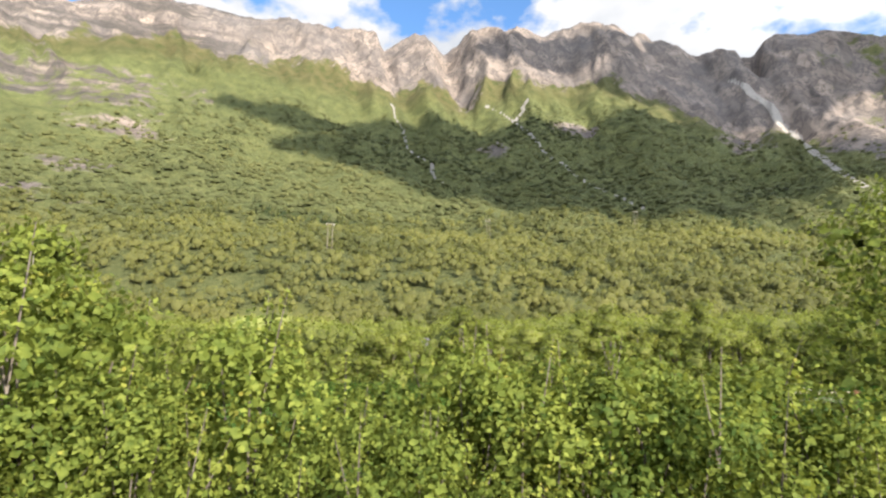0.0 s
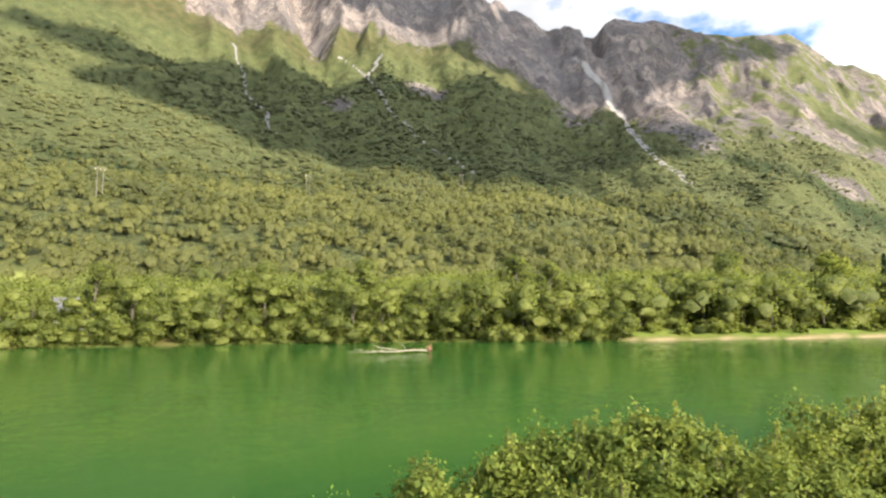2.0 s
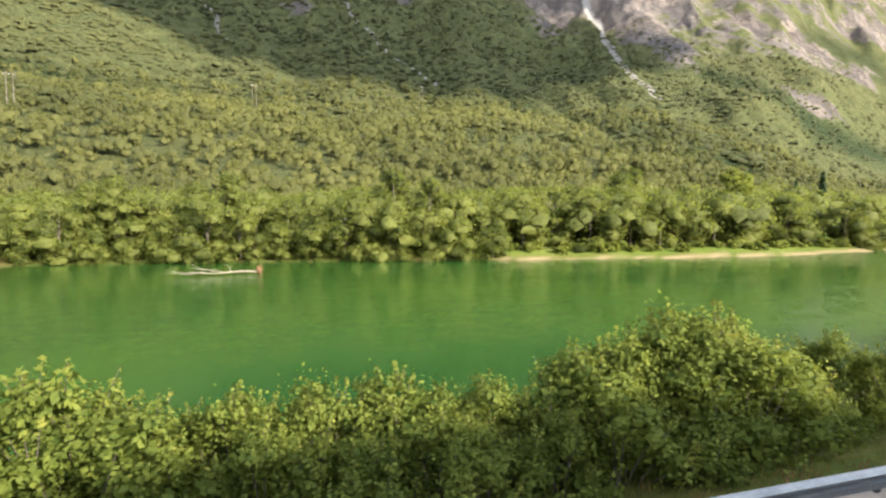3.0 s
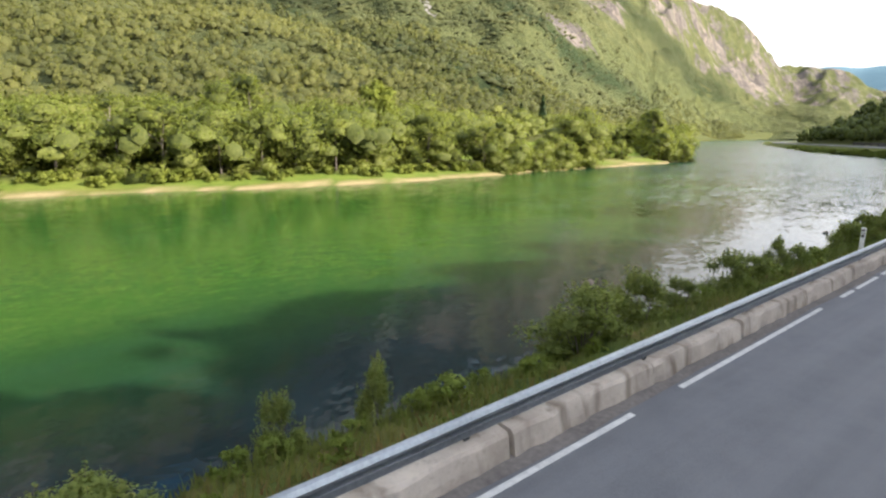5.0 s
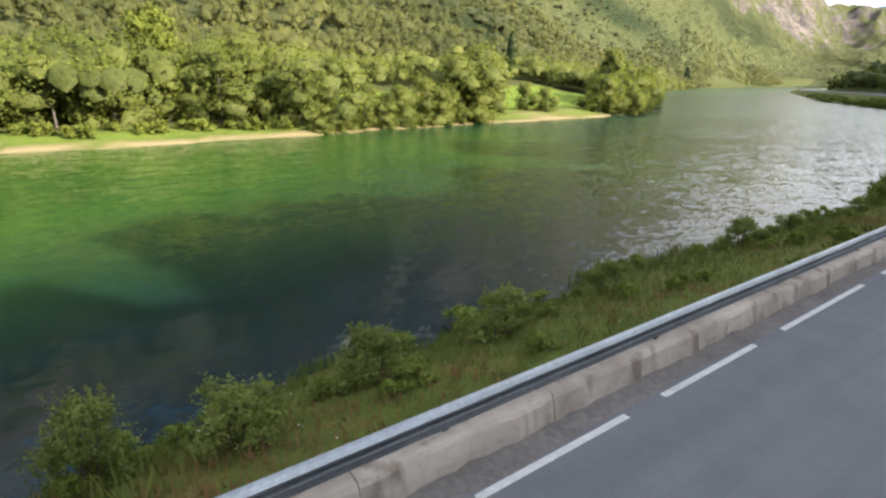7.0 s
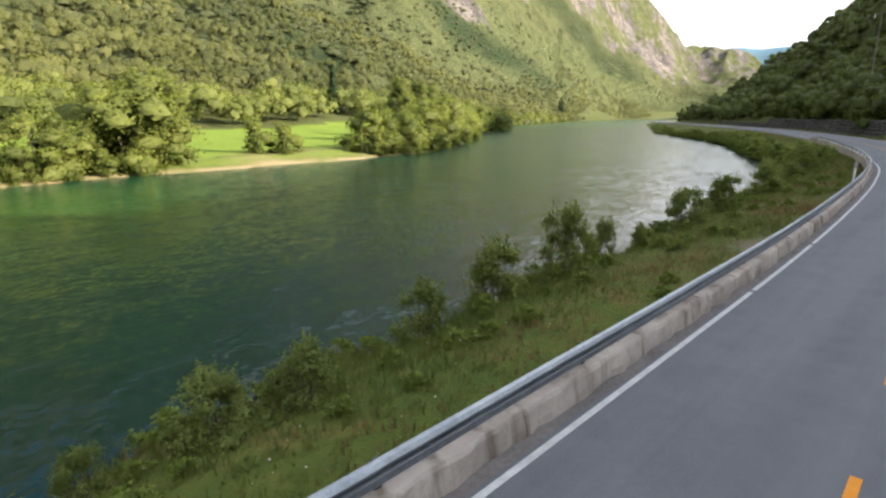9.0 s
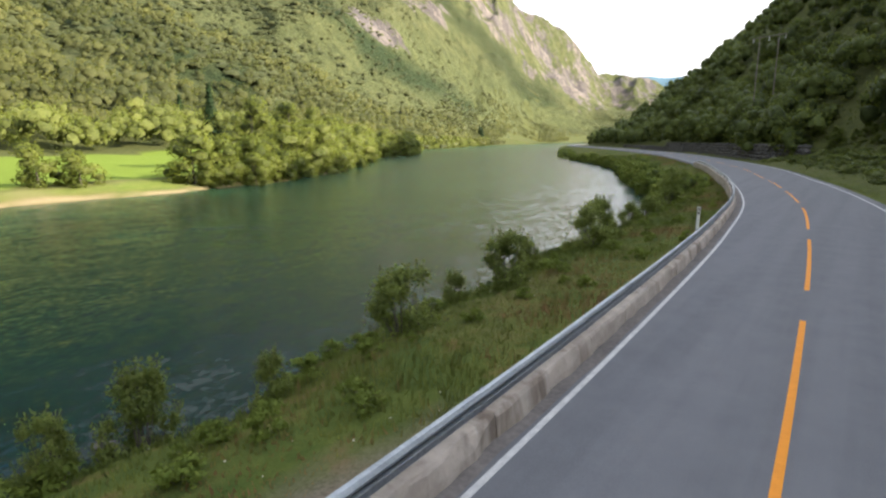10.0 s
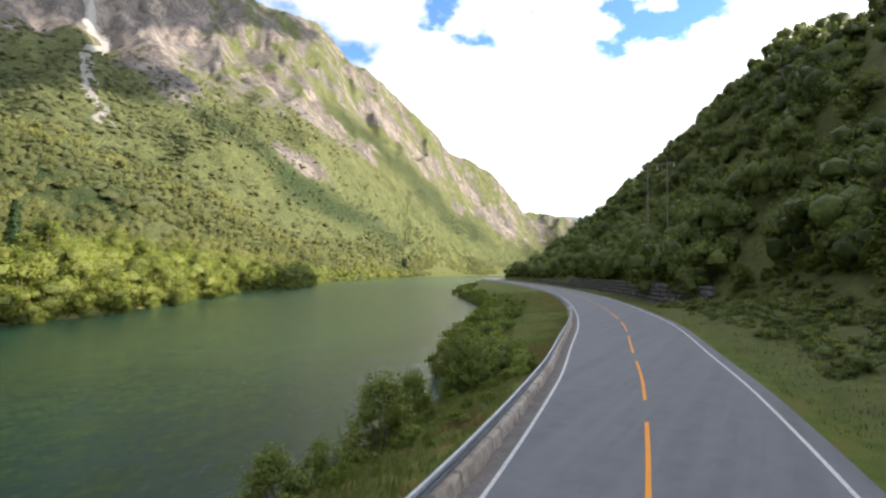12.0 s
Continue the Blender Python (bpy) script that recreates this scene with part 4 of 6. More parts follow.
# ---- clouds over the valley, out of view, whose shade lies on the mountain ----


def build_cloud(spots, lift, label, seed):
    """A heap cloud of lumpy lobes. spots: bearing, height and reach of the mountain side that each lobe shades."""
    rand = np.random.default_rng(seed)
    cloud = thing("cloud", label, "cloud", "clouds over the valley")
    for b, z, size in spots:
        crest = float(np.interp(b, CREST_R[:, 0], CREST_R[:, 1]))
        r = crest
        for f in np.linspace(0.3, 1.0, 141):
            x, y = HUB[0] + crest * f * math.sin(radians(b)), HUB[1] + crest * f * math.cos(radians(b))
            if float(slope_height(np.array([x]), np.array([y]))[0][0]) >= z:
                r = crest * f
                break
        p = Vector((HUB[0] + r * math.sin(radians(b)), HUB[1] + r * math.cos(radians(b)), z)) + SUN_DIR * lift
        bm = bmesh.new()
        got = bmesh.ops.create_icosphere(bm, subdivisions=4, radius=1.0)["verts"]
        ph = rand.random(6) * 6.28
        for v in got:
            n = v.co.copy()
            k = 1 + 0.16 * math.sin(5 * n.x + ph[0]) * math.sin(4 * n.y + ph[1]) + 0.13 * math.sin(9 * n.z + ph[2]) * math.sin(8 * n.x + ph[3]) + 0.08 * math.sin(17 * n.y + ph[4]) * math.sin(14 * n.x + ph[5])
            v.co = p + Vector((n.x * size * 1.3, n.y * size, n.z * size * 1.05)) * k
        part("lobe", bm, MAT["cloud"], cloud, "", True)


build_cloud([(-27, 375, 30), (-22, 350, 52), (-15, 335, 72), (-8, 335, 85), (0, 320, 96), (8, 305, 100), (15, 305, 95), (21, 350, 100), (-12, 275, 42), (-4, 265, 58), (4, 255, 64), (12, 235, 70), (19, 250, 80), (25, 300, 80), (-20, 270, 46), (-14, 240, 54), (-8, 215, 58), (-6, 190, 52), (1, 165, 60), (0, 210, 70), (8, 150, 60), (8, 195, 80), (15, 160, 62), (15, 205, 80), (21, 195, 66), (22, 235, 80), (27, 215, 62), (29, 260, 80), (32, 225, 50)], 2600, "white heap cloud high over the valley", 3)
build_cloud([(5, 700, 70), (10, 700, 80), (14, 730, 60)], 2900, "small white heap cloud high over the valley", 4)
build_cloud([(27, 470, 110), (33, 560, 120), (39, 600, 95), (45, 620, 60), (25, 600, 90), (20, 620, 90), (24, 690, 85), (30, 690, 85), (36, 690, 80), (18, 520, 75)], 2700, "broad white heap cloud high over the valley", 5)

# ---- guardrail, kerb blocks and marker posts ----
RAIL_FROM, RAIL_TO = 44.0, 262.0


def build_rail():
    rail = thing("guardrail", "galvanised steel crash barrier along the road's river side", "guardrail")
    prof = np.array([(0.0, 0.462), (-0.03, 0.468), (-0.068, 0.50), (-0.072, 0.59), (-0.02, 0.61), (-0.018, 0.632), (-0.078, 0.675), (-0.08, 0.70), (-0.04, 0.742), (0.0, 0.755)])
    back = prof[::-1] + (0.012, 0.0)
    loop = np.concatenate([prof, back])
    k = len(loop)
    s0, s1 = s_at(RAIL_FROM), s_at(RAIL_TO)
    n = 0
    s = s0
    while s < s1:
        e = min(s + 4.0, s1)
        ss = np.linspace(s, e + 0.15, 4)
        v = np.stack([on_road(ss, rail_off(ss) + o + 0.004 * (n % 2), z) for o, z in loop], 1).reshape(-1, 3)
        i, j = np.meshgrid(np.arange(3), np.arange(k), indexing="ij")
        f = np.stack([i * k + j, i * k + (j + 1) % k, (i + 1) * k + (j + 1) % k, (i + 1) * k + j], -1).reshape(-1, 4)
        child("beam", mesh_from("beam", v, f, MAT["steel"]), rail)
        bm = bmesh.new()
        p = on_road(s + 0.2, rail_off(s) + 0.07, 0.0)
        box(bm, p[0], p[1], 0.28, 0.10, 0.06, 0.86, 0.008, road_turn(s))
        part("post", bm, MAT["dark_steel"], rail)
        s, n = e, n + 1


def build_kerb():
    wall = thing("kerb_wall", "row of weathered pale concrete blocks under the guardrail", "kerb")
    gen = random.Random(3)
    s, s1 = s_at(46.0), s_at(RAIL_TO)
    while s < s1:
        run = gen.uniform(2.6, 4.2)
        bm = bmesh.new()
        ss = np.linspace(s, s + run - (gen.choice([0.03, 0.08, 0.16]) if s < s_at(92) else 0.012), 13)
        rows = []
        for q in ss:
            j = gen.uniform(-0.018, 0.018)
            w = gen.uniform(-0.06, 0.03)
            rows.append([bm.verts.new(on_road(q, rail_off(q) - 3.62 + o, z)) for o, z in ((3.44 + w, -0.1), (3.46 + w * 0.6, 0.12 + j), (3.485 + j, 0.31 + j), (3.52, 0.365 + j), (3.79, 0.39 + j), (3.83, -0.4))])
        for a, b in zip(rows, rows[1:]):
            for c in range(5):
                bm.faces.new((a[c], b[c], b[c + 1], a[c + 1]))
        bm.faces.new(rows[0])
        bm.faces.new(rows[-1][::-1])
        bmesh.ops.recalc_face_normals(bm, faces=bm.faces)
        part("block", bm, MAT["concrete"], wall)
        s += run


def build_marker(x, off):
    s = s_at(x)
    p = on_road(s, off, 0.0)
    post = thing("marker_post", "white plastic roadside marker post with black band", "marker post", "marker posts by the road", at=(p[0], p[1], -0.35), turn=road_turn(s))
    bm = bmesh.new()
    box(bm, 0, 0, 0.8, 0.05, 0.12, 1.6, 0.012)
    part("post", bm, MAT["white_paint"], post)
    bm = bmesh.new()
    box(bm, 0, 0, 1.42, 0.058, 0.075, 0.27, 0.004)
    part("band", bm, MAT["black"], post, "black panel")
    bm = bmesh.new()
    box(bm, 0, 0, 1.44, 0.064, 0.04, 0.12, 0.002)
    part("reflector", bm, MAT["white_paint"], post, "small pale reflector")


build_rail()
build_kerb()
for mx, back in ((50.6, 0.3), (97.2, 0.3), (145.1, 0.33), (191.0, 0.45)):
    build_marker(mx, rail_off(s_at(mx)) + back)

# ---- trees and bushes ----


def tree_mesh(height, base, width, lobes, per, size, seed, trunk=0.16, leaf="leaf", bark="bark", limbs=6, bare=0.0, soft=0.5, core=0.68, skirt=0.55, solid=""):
    """Meshes of a broadleaf tree's trunk with limbs, and of its crown."""
    rand = np.random.default_rng(seed)
    lobe = crown_lobes(height, base, width, lobes, rand, 0.35, skirt)
    top = height * (0.9 + bare)
    bend = rand.normal(0, 0.06, 2) * height * 0.25
    zz = np.linspace(-0.6, top, 7)
    mid = np.stack([bend[0] * (zz / top) ** 2, bend[1] * (zz / top) ** 2, zz], 1)
    pieces = [tube(mid, trunk * np.linspace(1.0, 0.18, 7))]
    for k in range(limbs):
        tip = lobe[k % len(lobe), :3]
        h = min(max(base * 0.5, tip[2] * rand.uniform(0.35, 0.65)), top * 0.9)
        root = np.array([bend[0] * (h / top) ** 2, bend[1] * (h / top) ** 2, h])
        t = np.linspace(0, 1, 5)[:, None]
        limb = root + (tip - root) * t + np.array([0, 0, 1]) * (t * (1 - t)) * 0.3 * np.linalg.norm(tip - root)
        pieces.append(tube(limb, trunk * 0.45 * np.linspace(1, 0.2, 5), 5))
    v, f = join(pieces)
    wood = mesh_from("trunk", v, f, MAT[bark], None, True)
    c, w = crown_points(lobe, per, rand)
    lv, lf = leaves(c, w, size * (0.7 + 0.6 * rand.random(len(c))), rand=rand)
    lt = np.clip(0.5 + 0.25 * rand.normal(0, 1, len(lobe)), 0, 1)
    if solid:
        heart = np.array([bend[0], bend[1], base * 0.5 + height * 0.4])
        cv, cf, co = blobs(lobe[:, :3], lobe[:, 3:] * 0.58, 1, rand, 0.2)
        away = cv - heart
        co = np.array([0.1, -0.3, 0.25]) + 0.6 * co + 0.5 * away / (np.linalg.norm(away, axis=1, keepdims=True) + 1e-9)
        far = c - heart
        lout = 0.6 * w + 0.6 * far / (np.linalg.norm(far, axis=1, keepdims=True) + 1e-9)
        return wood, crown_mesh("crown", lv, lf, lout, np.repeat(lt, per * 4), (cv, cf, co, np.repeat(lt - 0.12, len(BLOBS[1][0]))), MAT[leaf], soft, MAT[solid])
    more = max(6, int(per * core * 0.4))
    iv, jf, iw = inner_leaves(lobe, more, size * 2.3, rand)
    mid = np.array([bend[0], bend[1], base * 0.5 + height * 0.4])
    away = [q - mid for q in (c, iv.reshape(-1, 4, 3).mean(1))]
    out = np.concatenate([0.6 * a + 0.8 * b / (np.linalg.norm(b, axis=1, keepdims=True) + 1e-9) for a, b in zip((w, iw), away)])
    av = np.concatenate([lv, iv])
    tint = np.r_[np.repeat(lt, per * 4), np.repeat(lt - 0.05, more * 4)]
    return wood, mesh_from("crown", av, np.concatenate([lf, jf + len(lv)]), MAT[leaf], {"tint": tint}, normals=soft_normals(av, out, soft))


def plant(name, meshes, at, turn, scale, label, category, group):
    t = thing(name, label, category, group, at=at, turn=turn)
    t.scale = scale
    child("trunk", meshes[0], t)
    child("crown", meshes[1], t)
    return t


def ground_at(x, y):
    return float(land(np.array([x]), np.array([y]))[0])


BANK_TREES = [tree_mesh(h, b, w, n, 125, 0.38, 40 + k, skirt=1.0, soft=0.62, limbs=3, solid="mass") for k, (h, b, w, n) in enumerate([(10, -0.8, 8.5, 18), (8, -0.8, 8.0, 16), (12.5, 0.2, 8.0, 19), (7, -1.0, 7.5, 15), (9, -0.8, 9.5, 19), (6, -0.8, 6.0, 12)])]


def build_far_bank():
    gen = random.Random(11)
    spots = []
    x = -150.0
    while x < 72:
        spots.append((x, far_bank(x) + gen.uniform(0.8, 2.2), gen.choice([0, 1, 3, 4, 5]), gen.uniform(0.7, 0.95)))
        spots.append((x + 2, far_bank(x) + gen.uniform(6, 9), gen.choice([0, 2, 4]), gen.uniform(0.8, 1.0)))
        x += gen.uniform(4.2, 6.2)
    x = 74.0
    while x < 138:
        spots.append((x, far_bank(x) + gen.uniform(9, 12), gen.choice([0, 1, 3, 4]), gen.uniform(0.75, 1.0)))
        spots.append((x + 2, far_bank(x) + gen.uniform(16, 20), gen.choice([0, 2, 4]), gen.uniform(0.9, 1.15)))
        x += gen.uniform(4.5, 6.5)
    x = 139.0
    while x < 172:
        spots.append((x, far_bank(x) + gen.uniform(2.5, 5), gen.choice([0, 1, 3, 4]), gen.uniform(0.75, 0.95)))
        x += gen.uniform(4.0, 5.5)
    for x, dy, k, sc in ((187.7, 9.0, 5, 0.8), (191.6, 7.2, 5, 0.7), (170.0, 3.6, 0, 1.1), (172.6, 5.0, 2, 0.9), (166, 5.5, 4, 1.05)):
        spots.append((x, far_bank(x) + dy, k, sc))
    x = 205.0
    while x < 330:
        spots.append((x, far_bank(x) + gen.uniform(1.5, 4), gen.choice([0, 1, 3, 4, 5]), gen.uniform(0.85, 1.15)))
        if x > 222:
            spots.append((x - 2, far_bank(x) + gen.uniform(8, 13), gen.choice([0, 2, 4]), gen.uniform(0.8, 1.05)))
        x += gen.uniform(4.5, 6.5)
    for a, b in ((-150, 72), (139, 172), (205, 300)):
        x = a + 1.0
        while x < b:
            spots.append((x, far_bank(x) + gen.uniform(0.7, 1.6), gen.choice([3, 5]), gen.uniform(0.42, 0.7)))
            x += gen.uniform(3.2, 5.0)
    x = 332.0
    while x < 800:
        spots.append((x, far_bank(x) + gen.uniform(1.5, 5), gen.choice([0, 1, 3, 4]), gen.uniform(0.8, 1.15)))
        x += gen.uniform(6.0, 8.5) * (1.0 if x < 600 else 1.4)
    for x, y, k, sc in spots:
        z = ground_at(x, y)
        if -45 < x < -22 or -14 < x < -7:
            k, sc = 5, 0.62
        q = gen.uniform(1.05, 1.28)
        plant("tree", BANK_TREES[k], (x, y, z), gen.uniform(0, 6.28), (sc * q, sc * q, sc), "leafy green broadleaf tree on the far river bank", "tree", "trees on the far bank")


def tree_free(x, y):
    """Where no wood grows on the far side."""
    out = y - far_bank(x)
    fld = (x > 146) & (x < 266) & (y < 131 + 0.25 * (x - 170))
    clearing = np.maximum(np.abs(x + 72 + 0.3 * (y - 198)) / 15, np.abs(y - 198) / 14) < 1
    # sight lines to hay field and house, cleared to fit the camera's view
    clearing = clearing | ((np.abs(x + 38 + (y - 95) * 0.4) < 8) & (y < 188) & (x < -25)) | (np.hypot(x + 15, y - 108) < 9)
    return fld | clearing | (out < 6)


def wood_mesh(name, xs, ys, zs, high, wide, per, size, rand, leaf, lobes=4, soft=0.5, level=1, bias=0.0, solid="mass", core=0.62, lean=(0, 0, 0), vary=0.2, lump=0.33):
    """Many crowns joined: each a few lumpy lobes with leaf clumps standing out of them."""
    n = len(xs)
    tint = np.clip(0.5 + 0.22 * waves(xs, ys, 60.0, 31, 2) + vary * rand.normal(0, 1, n) + bias, 0, 1)
    base = np.stack([xs, ys, zs], 1)
    off = rand.normal(0, 1, (n, lobes, 3))
    off /= np.linalg.norm(off, axis=2, keepdims=True)
    lobe = base[:, None] + off * np.stack([wide * (0.61 - lump), wide * (0.61 - lump), high * 0.24], 1)[:, None] + np.stack([0 * high, 0 * high, high * 0.6], 1)[:, None]
    rad = np.stack([wide * lump, wide * lump, high * lump * 0.9], 1)[:, None] * (0.6 + 0.75 * rand.random((n, lobes, 1)))
    d = rand.normal(0, 1, (n, lobes, per, 3))
    d[..., 2] += 0.45
    d /= np.linalg.norm(d, axis=3, keepdims=True)
    c = lobe[:, :, None] + d * rad[:, :, None] * (1.12 - 0.42 * rand.random((n, lobes, per, 1)))
    c, d = c.reshape(-1, 3), d.reshape(-1, 3)
    lv, lf = leaves(c, d, size * (0.7 + 0.6 * rand.random(len(c))), 0.75, rand, 0.5)
    up = c - np.repeat(base + np.stack([0 * high, 0 * high, high * 0.25], 1), lobes * per, axis=0)
    up /= np.linalg.norm(up, axis=1, keepdims=True) + 1e-9
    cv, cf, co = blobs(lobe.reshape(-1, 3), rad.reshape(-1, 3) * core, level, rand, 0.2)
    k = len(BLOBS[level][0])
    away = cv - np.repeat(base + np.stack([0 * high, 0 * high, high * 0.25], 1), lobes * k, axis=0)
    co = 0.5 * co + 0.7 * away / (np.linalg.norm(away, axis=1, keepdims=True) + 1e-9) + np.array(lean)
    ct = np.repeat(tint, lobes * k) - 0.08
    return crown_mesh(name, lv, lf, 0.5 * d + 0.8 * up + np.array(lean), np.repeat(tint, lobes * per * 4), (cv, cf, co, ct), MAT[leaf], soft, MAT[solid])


def build_far_wood():
    rand = np.random.default_rng(5)
    # the wood on the flat and the lower slope
    b = np.concatenate([rand.uniform(-62, 76, 15000)])
    foot = np.interp(b, BEARINGS, FOOT)
    crest = np.interp(b, CREST_R[:, 0], CREST_R[:, 1])
    r = foot + 8 + (420 * rand.random(len(b)) ** 1.25)
    x, y = HUB[0] + r * np.sin(np.radians(b)), HUB[1] + r * np.cos(np.radians(b))
    keep = ~tree_free(x, y) & (y > far_bank(x) + 12) & (r < np.where(b > 55, 1600, 1100))
    x, y = x[keep][:6400], y[keep][:6400]
    # the trees that line the river far down the valley
    fx = rand.uniform(320, 1480, 1300)
    x, y = np.r_[x, fx], np.r_[y, far_bank(fx) + 3 + 60 * rand.random(len(fx)) ** 1.6]
    nx = rand.uniform(-160, 330, 2200)
    ny = far_bank(nx) + 8 + 52 * rand.random(len(nx))
    free = ~tree_free(nx, ny)
    x, y = np.r_[x, nx[free][:900]], np.r_[y, ny[free][:900]]
    z = land(x, y)
    lx = rand.uniform(700, 1200, 320)
    x, y, z = np.r_[x, lx], np.r_[y, far_bank(lx) - 5 + 14 * rand.random(320)], np.r_[z, np.full(320, WATER + 0.6)]
    high = rand.uniform(5.5, 10.5, len(x))
    wide = high * rand.uniform(0.8, 1.1, len(x))
    out = y - far_bank(x)
    first = ((out < 60) | (y < 175)) & (np.hypot(np.maximum(np.abs(x - 95) - 110, 0), y) < 215)
    # the second term darkens trees where shade bands are painted
    tone = 0.45 * waves(x * 0.45, y, 42.0, 73, 3) - 1.2 * band_shade(np.degrees(np.arctan2(x - HUB[0], y - HUB[1])), z)
    me = wood_mesh("bank_wood", x[first], y[first], z[first] - 0.5, high[first], wide[first], 28, 0.55, rand, "leaf", lobes=5, soft=0.5, vary=0.16, lump=0.27, core=0.5, bias=tone[first], lean=(0.1, -0.4, 0.35))
    tagged(new("bank_wood", me), "dense green broadleaf wood behind the river bank", "wood", kind="stuff")
    rest = ~first
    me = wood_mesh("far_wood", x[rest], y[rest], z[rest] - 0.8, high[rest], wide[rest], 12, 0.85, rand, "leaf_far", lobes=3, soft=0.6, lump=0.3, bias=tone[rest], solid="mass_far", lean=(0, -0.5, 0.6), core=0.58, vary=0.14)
    tagged(new("far_wood", me), "dense green broadleaf wood on the lower slope", "wood", kind="stuff")
    # the upper wood, up to the rock
    b = rand.uniform(-66, 78, 20000)
    foot, crest = np.interp(b, BEARINGS, FOOT) + 15, np.interp(b, CREST_R[:, 0], CREST_R[:, 1])
    s = 0.2 + 0.52 * rand.random(len(b))
    lim = np.interp(b, [-80, -45, -20, 12, 20, 30, 48, 78], [0.62, 0.62, 0.76, 0.78, 0.74, 0.68, 0.66, 0.66]) - 0.14 * rand.random(len(b))
    r = foot + (crest - foot) * s
    x, y = HUB[0] + r * np.sin(np.radians(b)), HUB[1] + r * np.cos(np.radians(b))
    keep = (s < lim)
    x, y, r, b = x[keep], y[keep], r[keep], b[keep]
    z, _, _, _ = slope_height(x, y)
    high = rand.uniform(3.0, 6.0, len(x))
    band = 0.55 * waves(b * 9 + 300, z * 1.6 + b * 7, 110.0, 71, 3)
    # slope trees darkened in the painted shade bands as well
    me = wood_mesh("slope_wood", x, y, z - 1.8, high, high * 2.0, 2, 1.3, rand, "leaf_slope", 1, 1.0, 1, band - 1.3 * band_shade(b, z), "mass_slope", 0.9, (0, -0.9, 1.4), 0.08)
    tagged(new("slope_wood", me), "birch wood thinning out up the mountain side", "wood", kind="stuff")


def build_hill_wood():
    rand = np.random.default_rng(8)
    s = rand.uniform(s_at(90), s_at(575), 9000)
    d = -(13.5 + 330 * rand.random(9000) ** 1.5)
    p = on_road(s, 0.0) + 0
    n = np.stack([np.interp(s, LINE_S, LINE_N[:, 0]), np.interp(s, LINE_S, LINE_N[:, 1])], 1)
    x, y = p[:, 0] + n[:, 0] * d, p[:, 1] + n[:, 1] * d
    dd, _ = off_road(x, y)
    keep = (dd < np.where((_ > s_at(205)) & (_ < s_at(280)), -20.5, -12.8)) & (np.hypot(x - 318, y - 22) > 2.5)
    x, y = x[keep][:4000], y[keep][:4000]
    x, y = np.r_[x, rand.uniform(300, 316.5, 26)], np.r_[y, rand.uniform(12, 24, 26)]
    z = land(x, y)
    high = rand.uniform(5, 10, len(x))
    dd, ss = off_road(x, y)
    first = (dd > -80) & (ss < s_at(430)) & (ss > s_at(225))
    me = wood_mesh("roadside_wood", x[first], y[first], z[first] - 0.8, high[first], high[first] * 0.95, 36, 0.54, rand, "leaf_hill", lobes=6, soft=0.5, lump=0.26, solid="mass_hill")
    tagged(new("roadside_wood", me), "dense dark green wood beside the road", "wood", kind="stuff")
    back = ~first & (ss > s_at(215))
    me = wood_mesh("hill_wood", x[back], y[back], z[back] - 0.8, high[back], high[back] * 0.95, 10, 0.9, rand, "leaf_hill", lobes=3, soft=0.7, solid="mass_hill")
    tagged(new("hill_wood", me), "dense dark green wood on the steep roadside hill", "wood", kind="stuff")
    # trees out of view, added to close the hill's shade
    rest = ~first & (ss <= s_at(215))
    me = wood_mesh("shade_wood", x[rest], y[rest], z[rest] - 0.8, high[rest], high[rest] * 0.95, 4, 1.6, rand, "leaf_hill", 2, solid="mass_hill", core=1.0)
    tagged(new("shade_wood", me), "unseen green wood added on the hill to shade road and river", "wood", kind="stuff")


build_far_bank()
build_far_wood()
build_hill_wood()


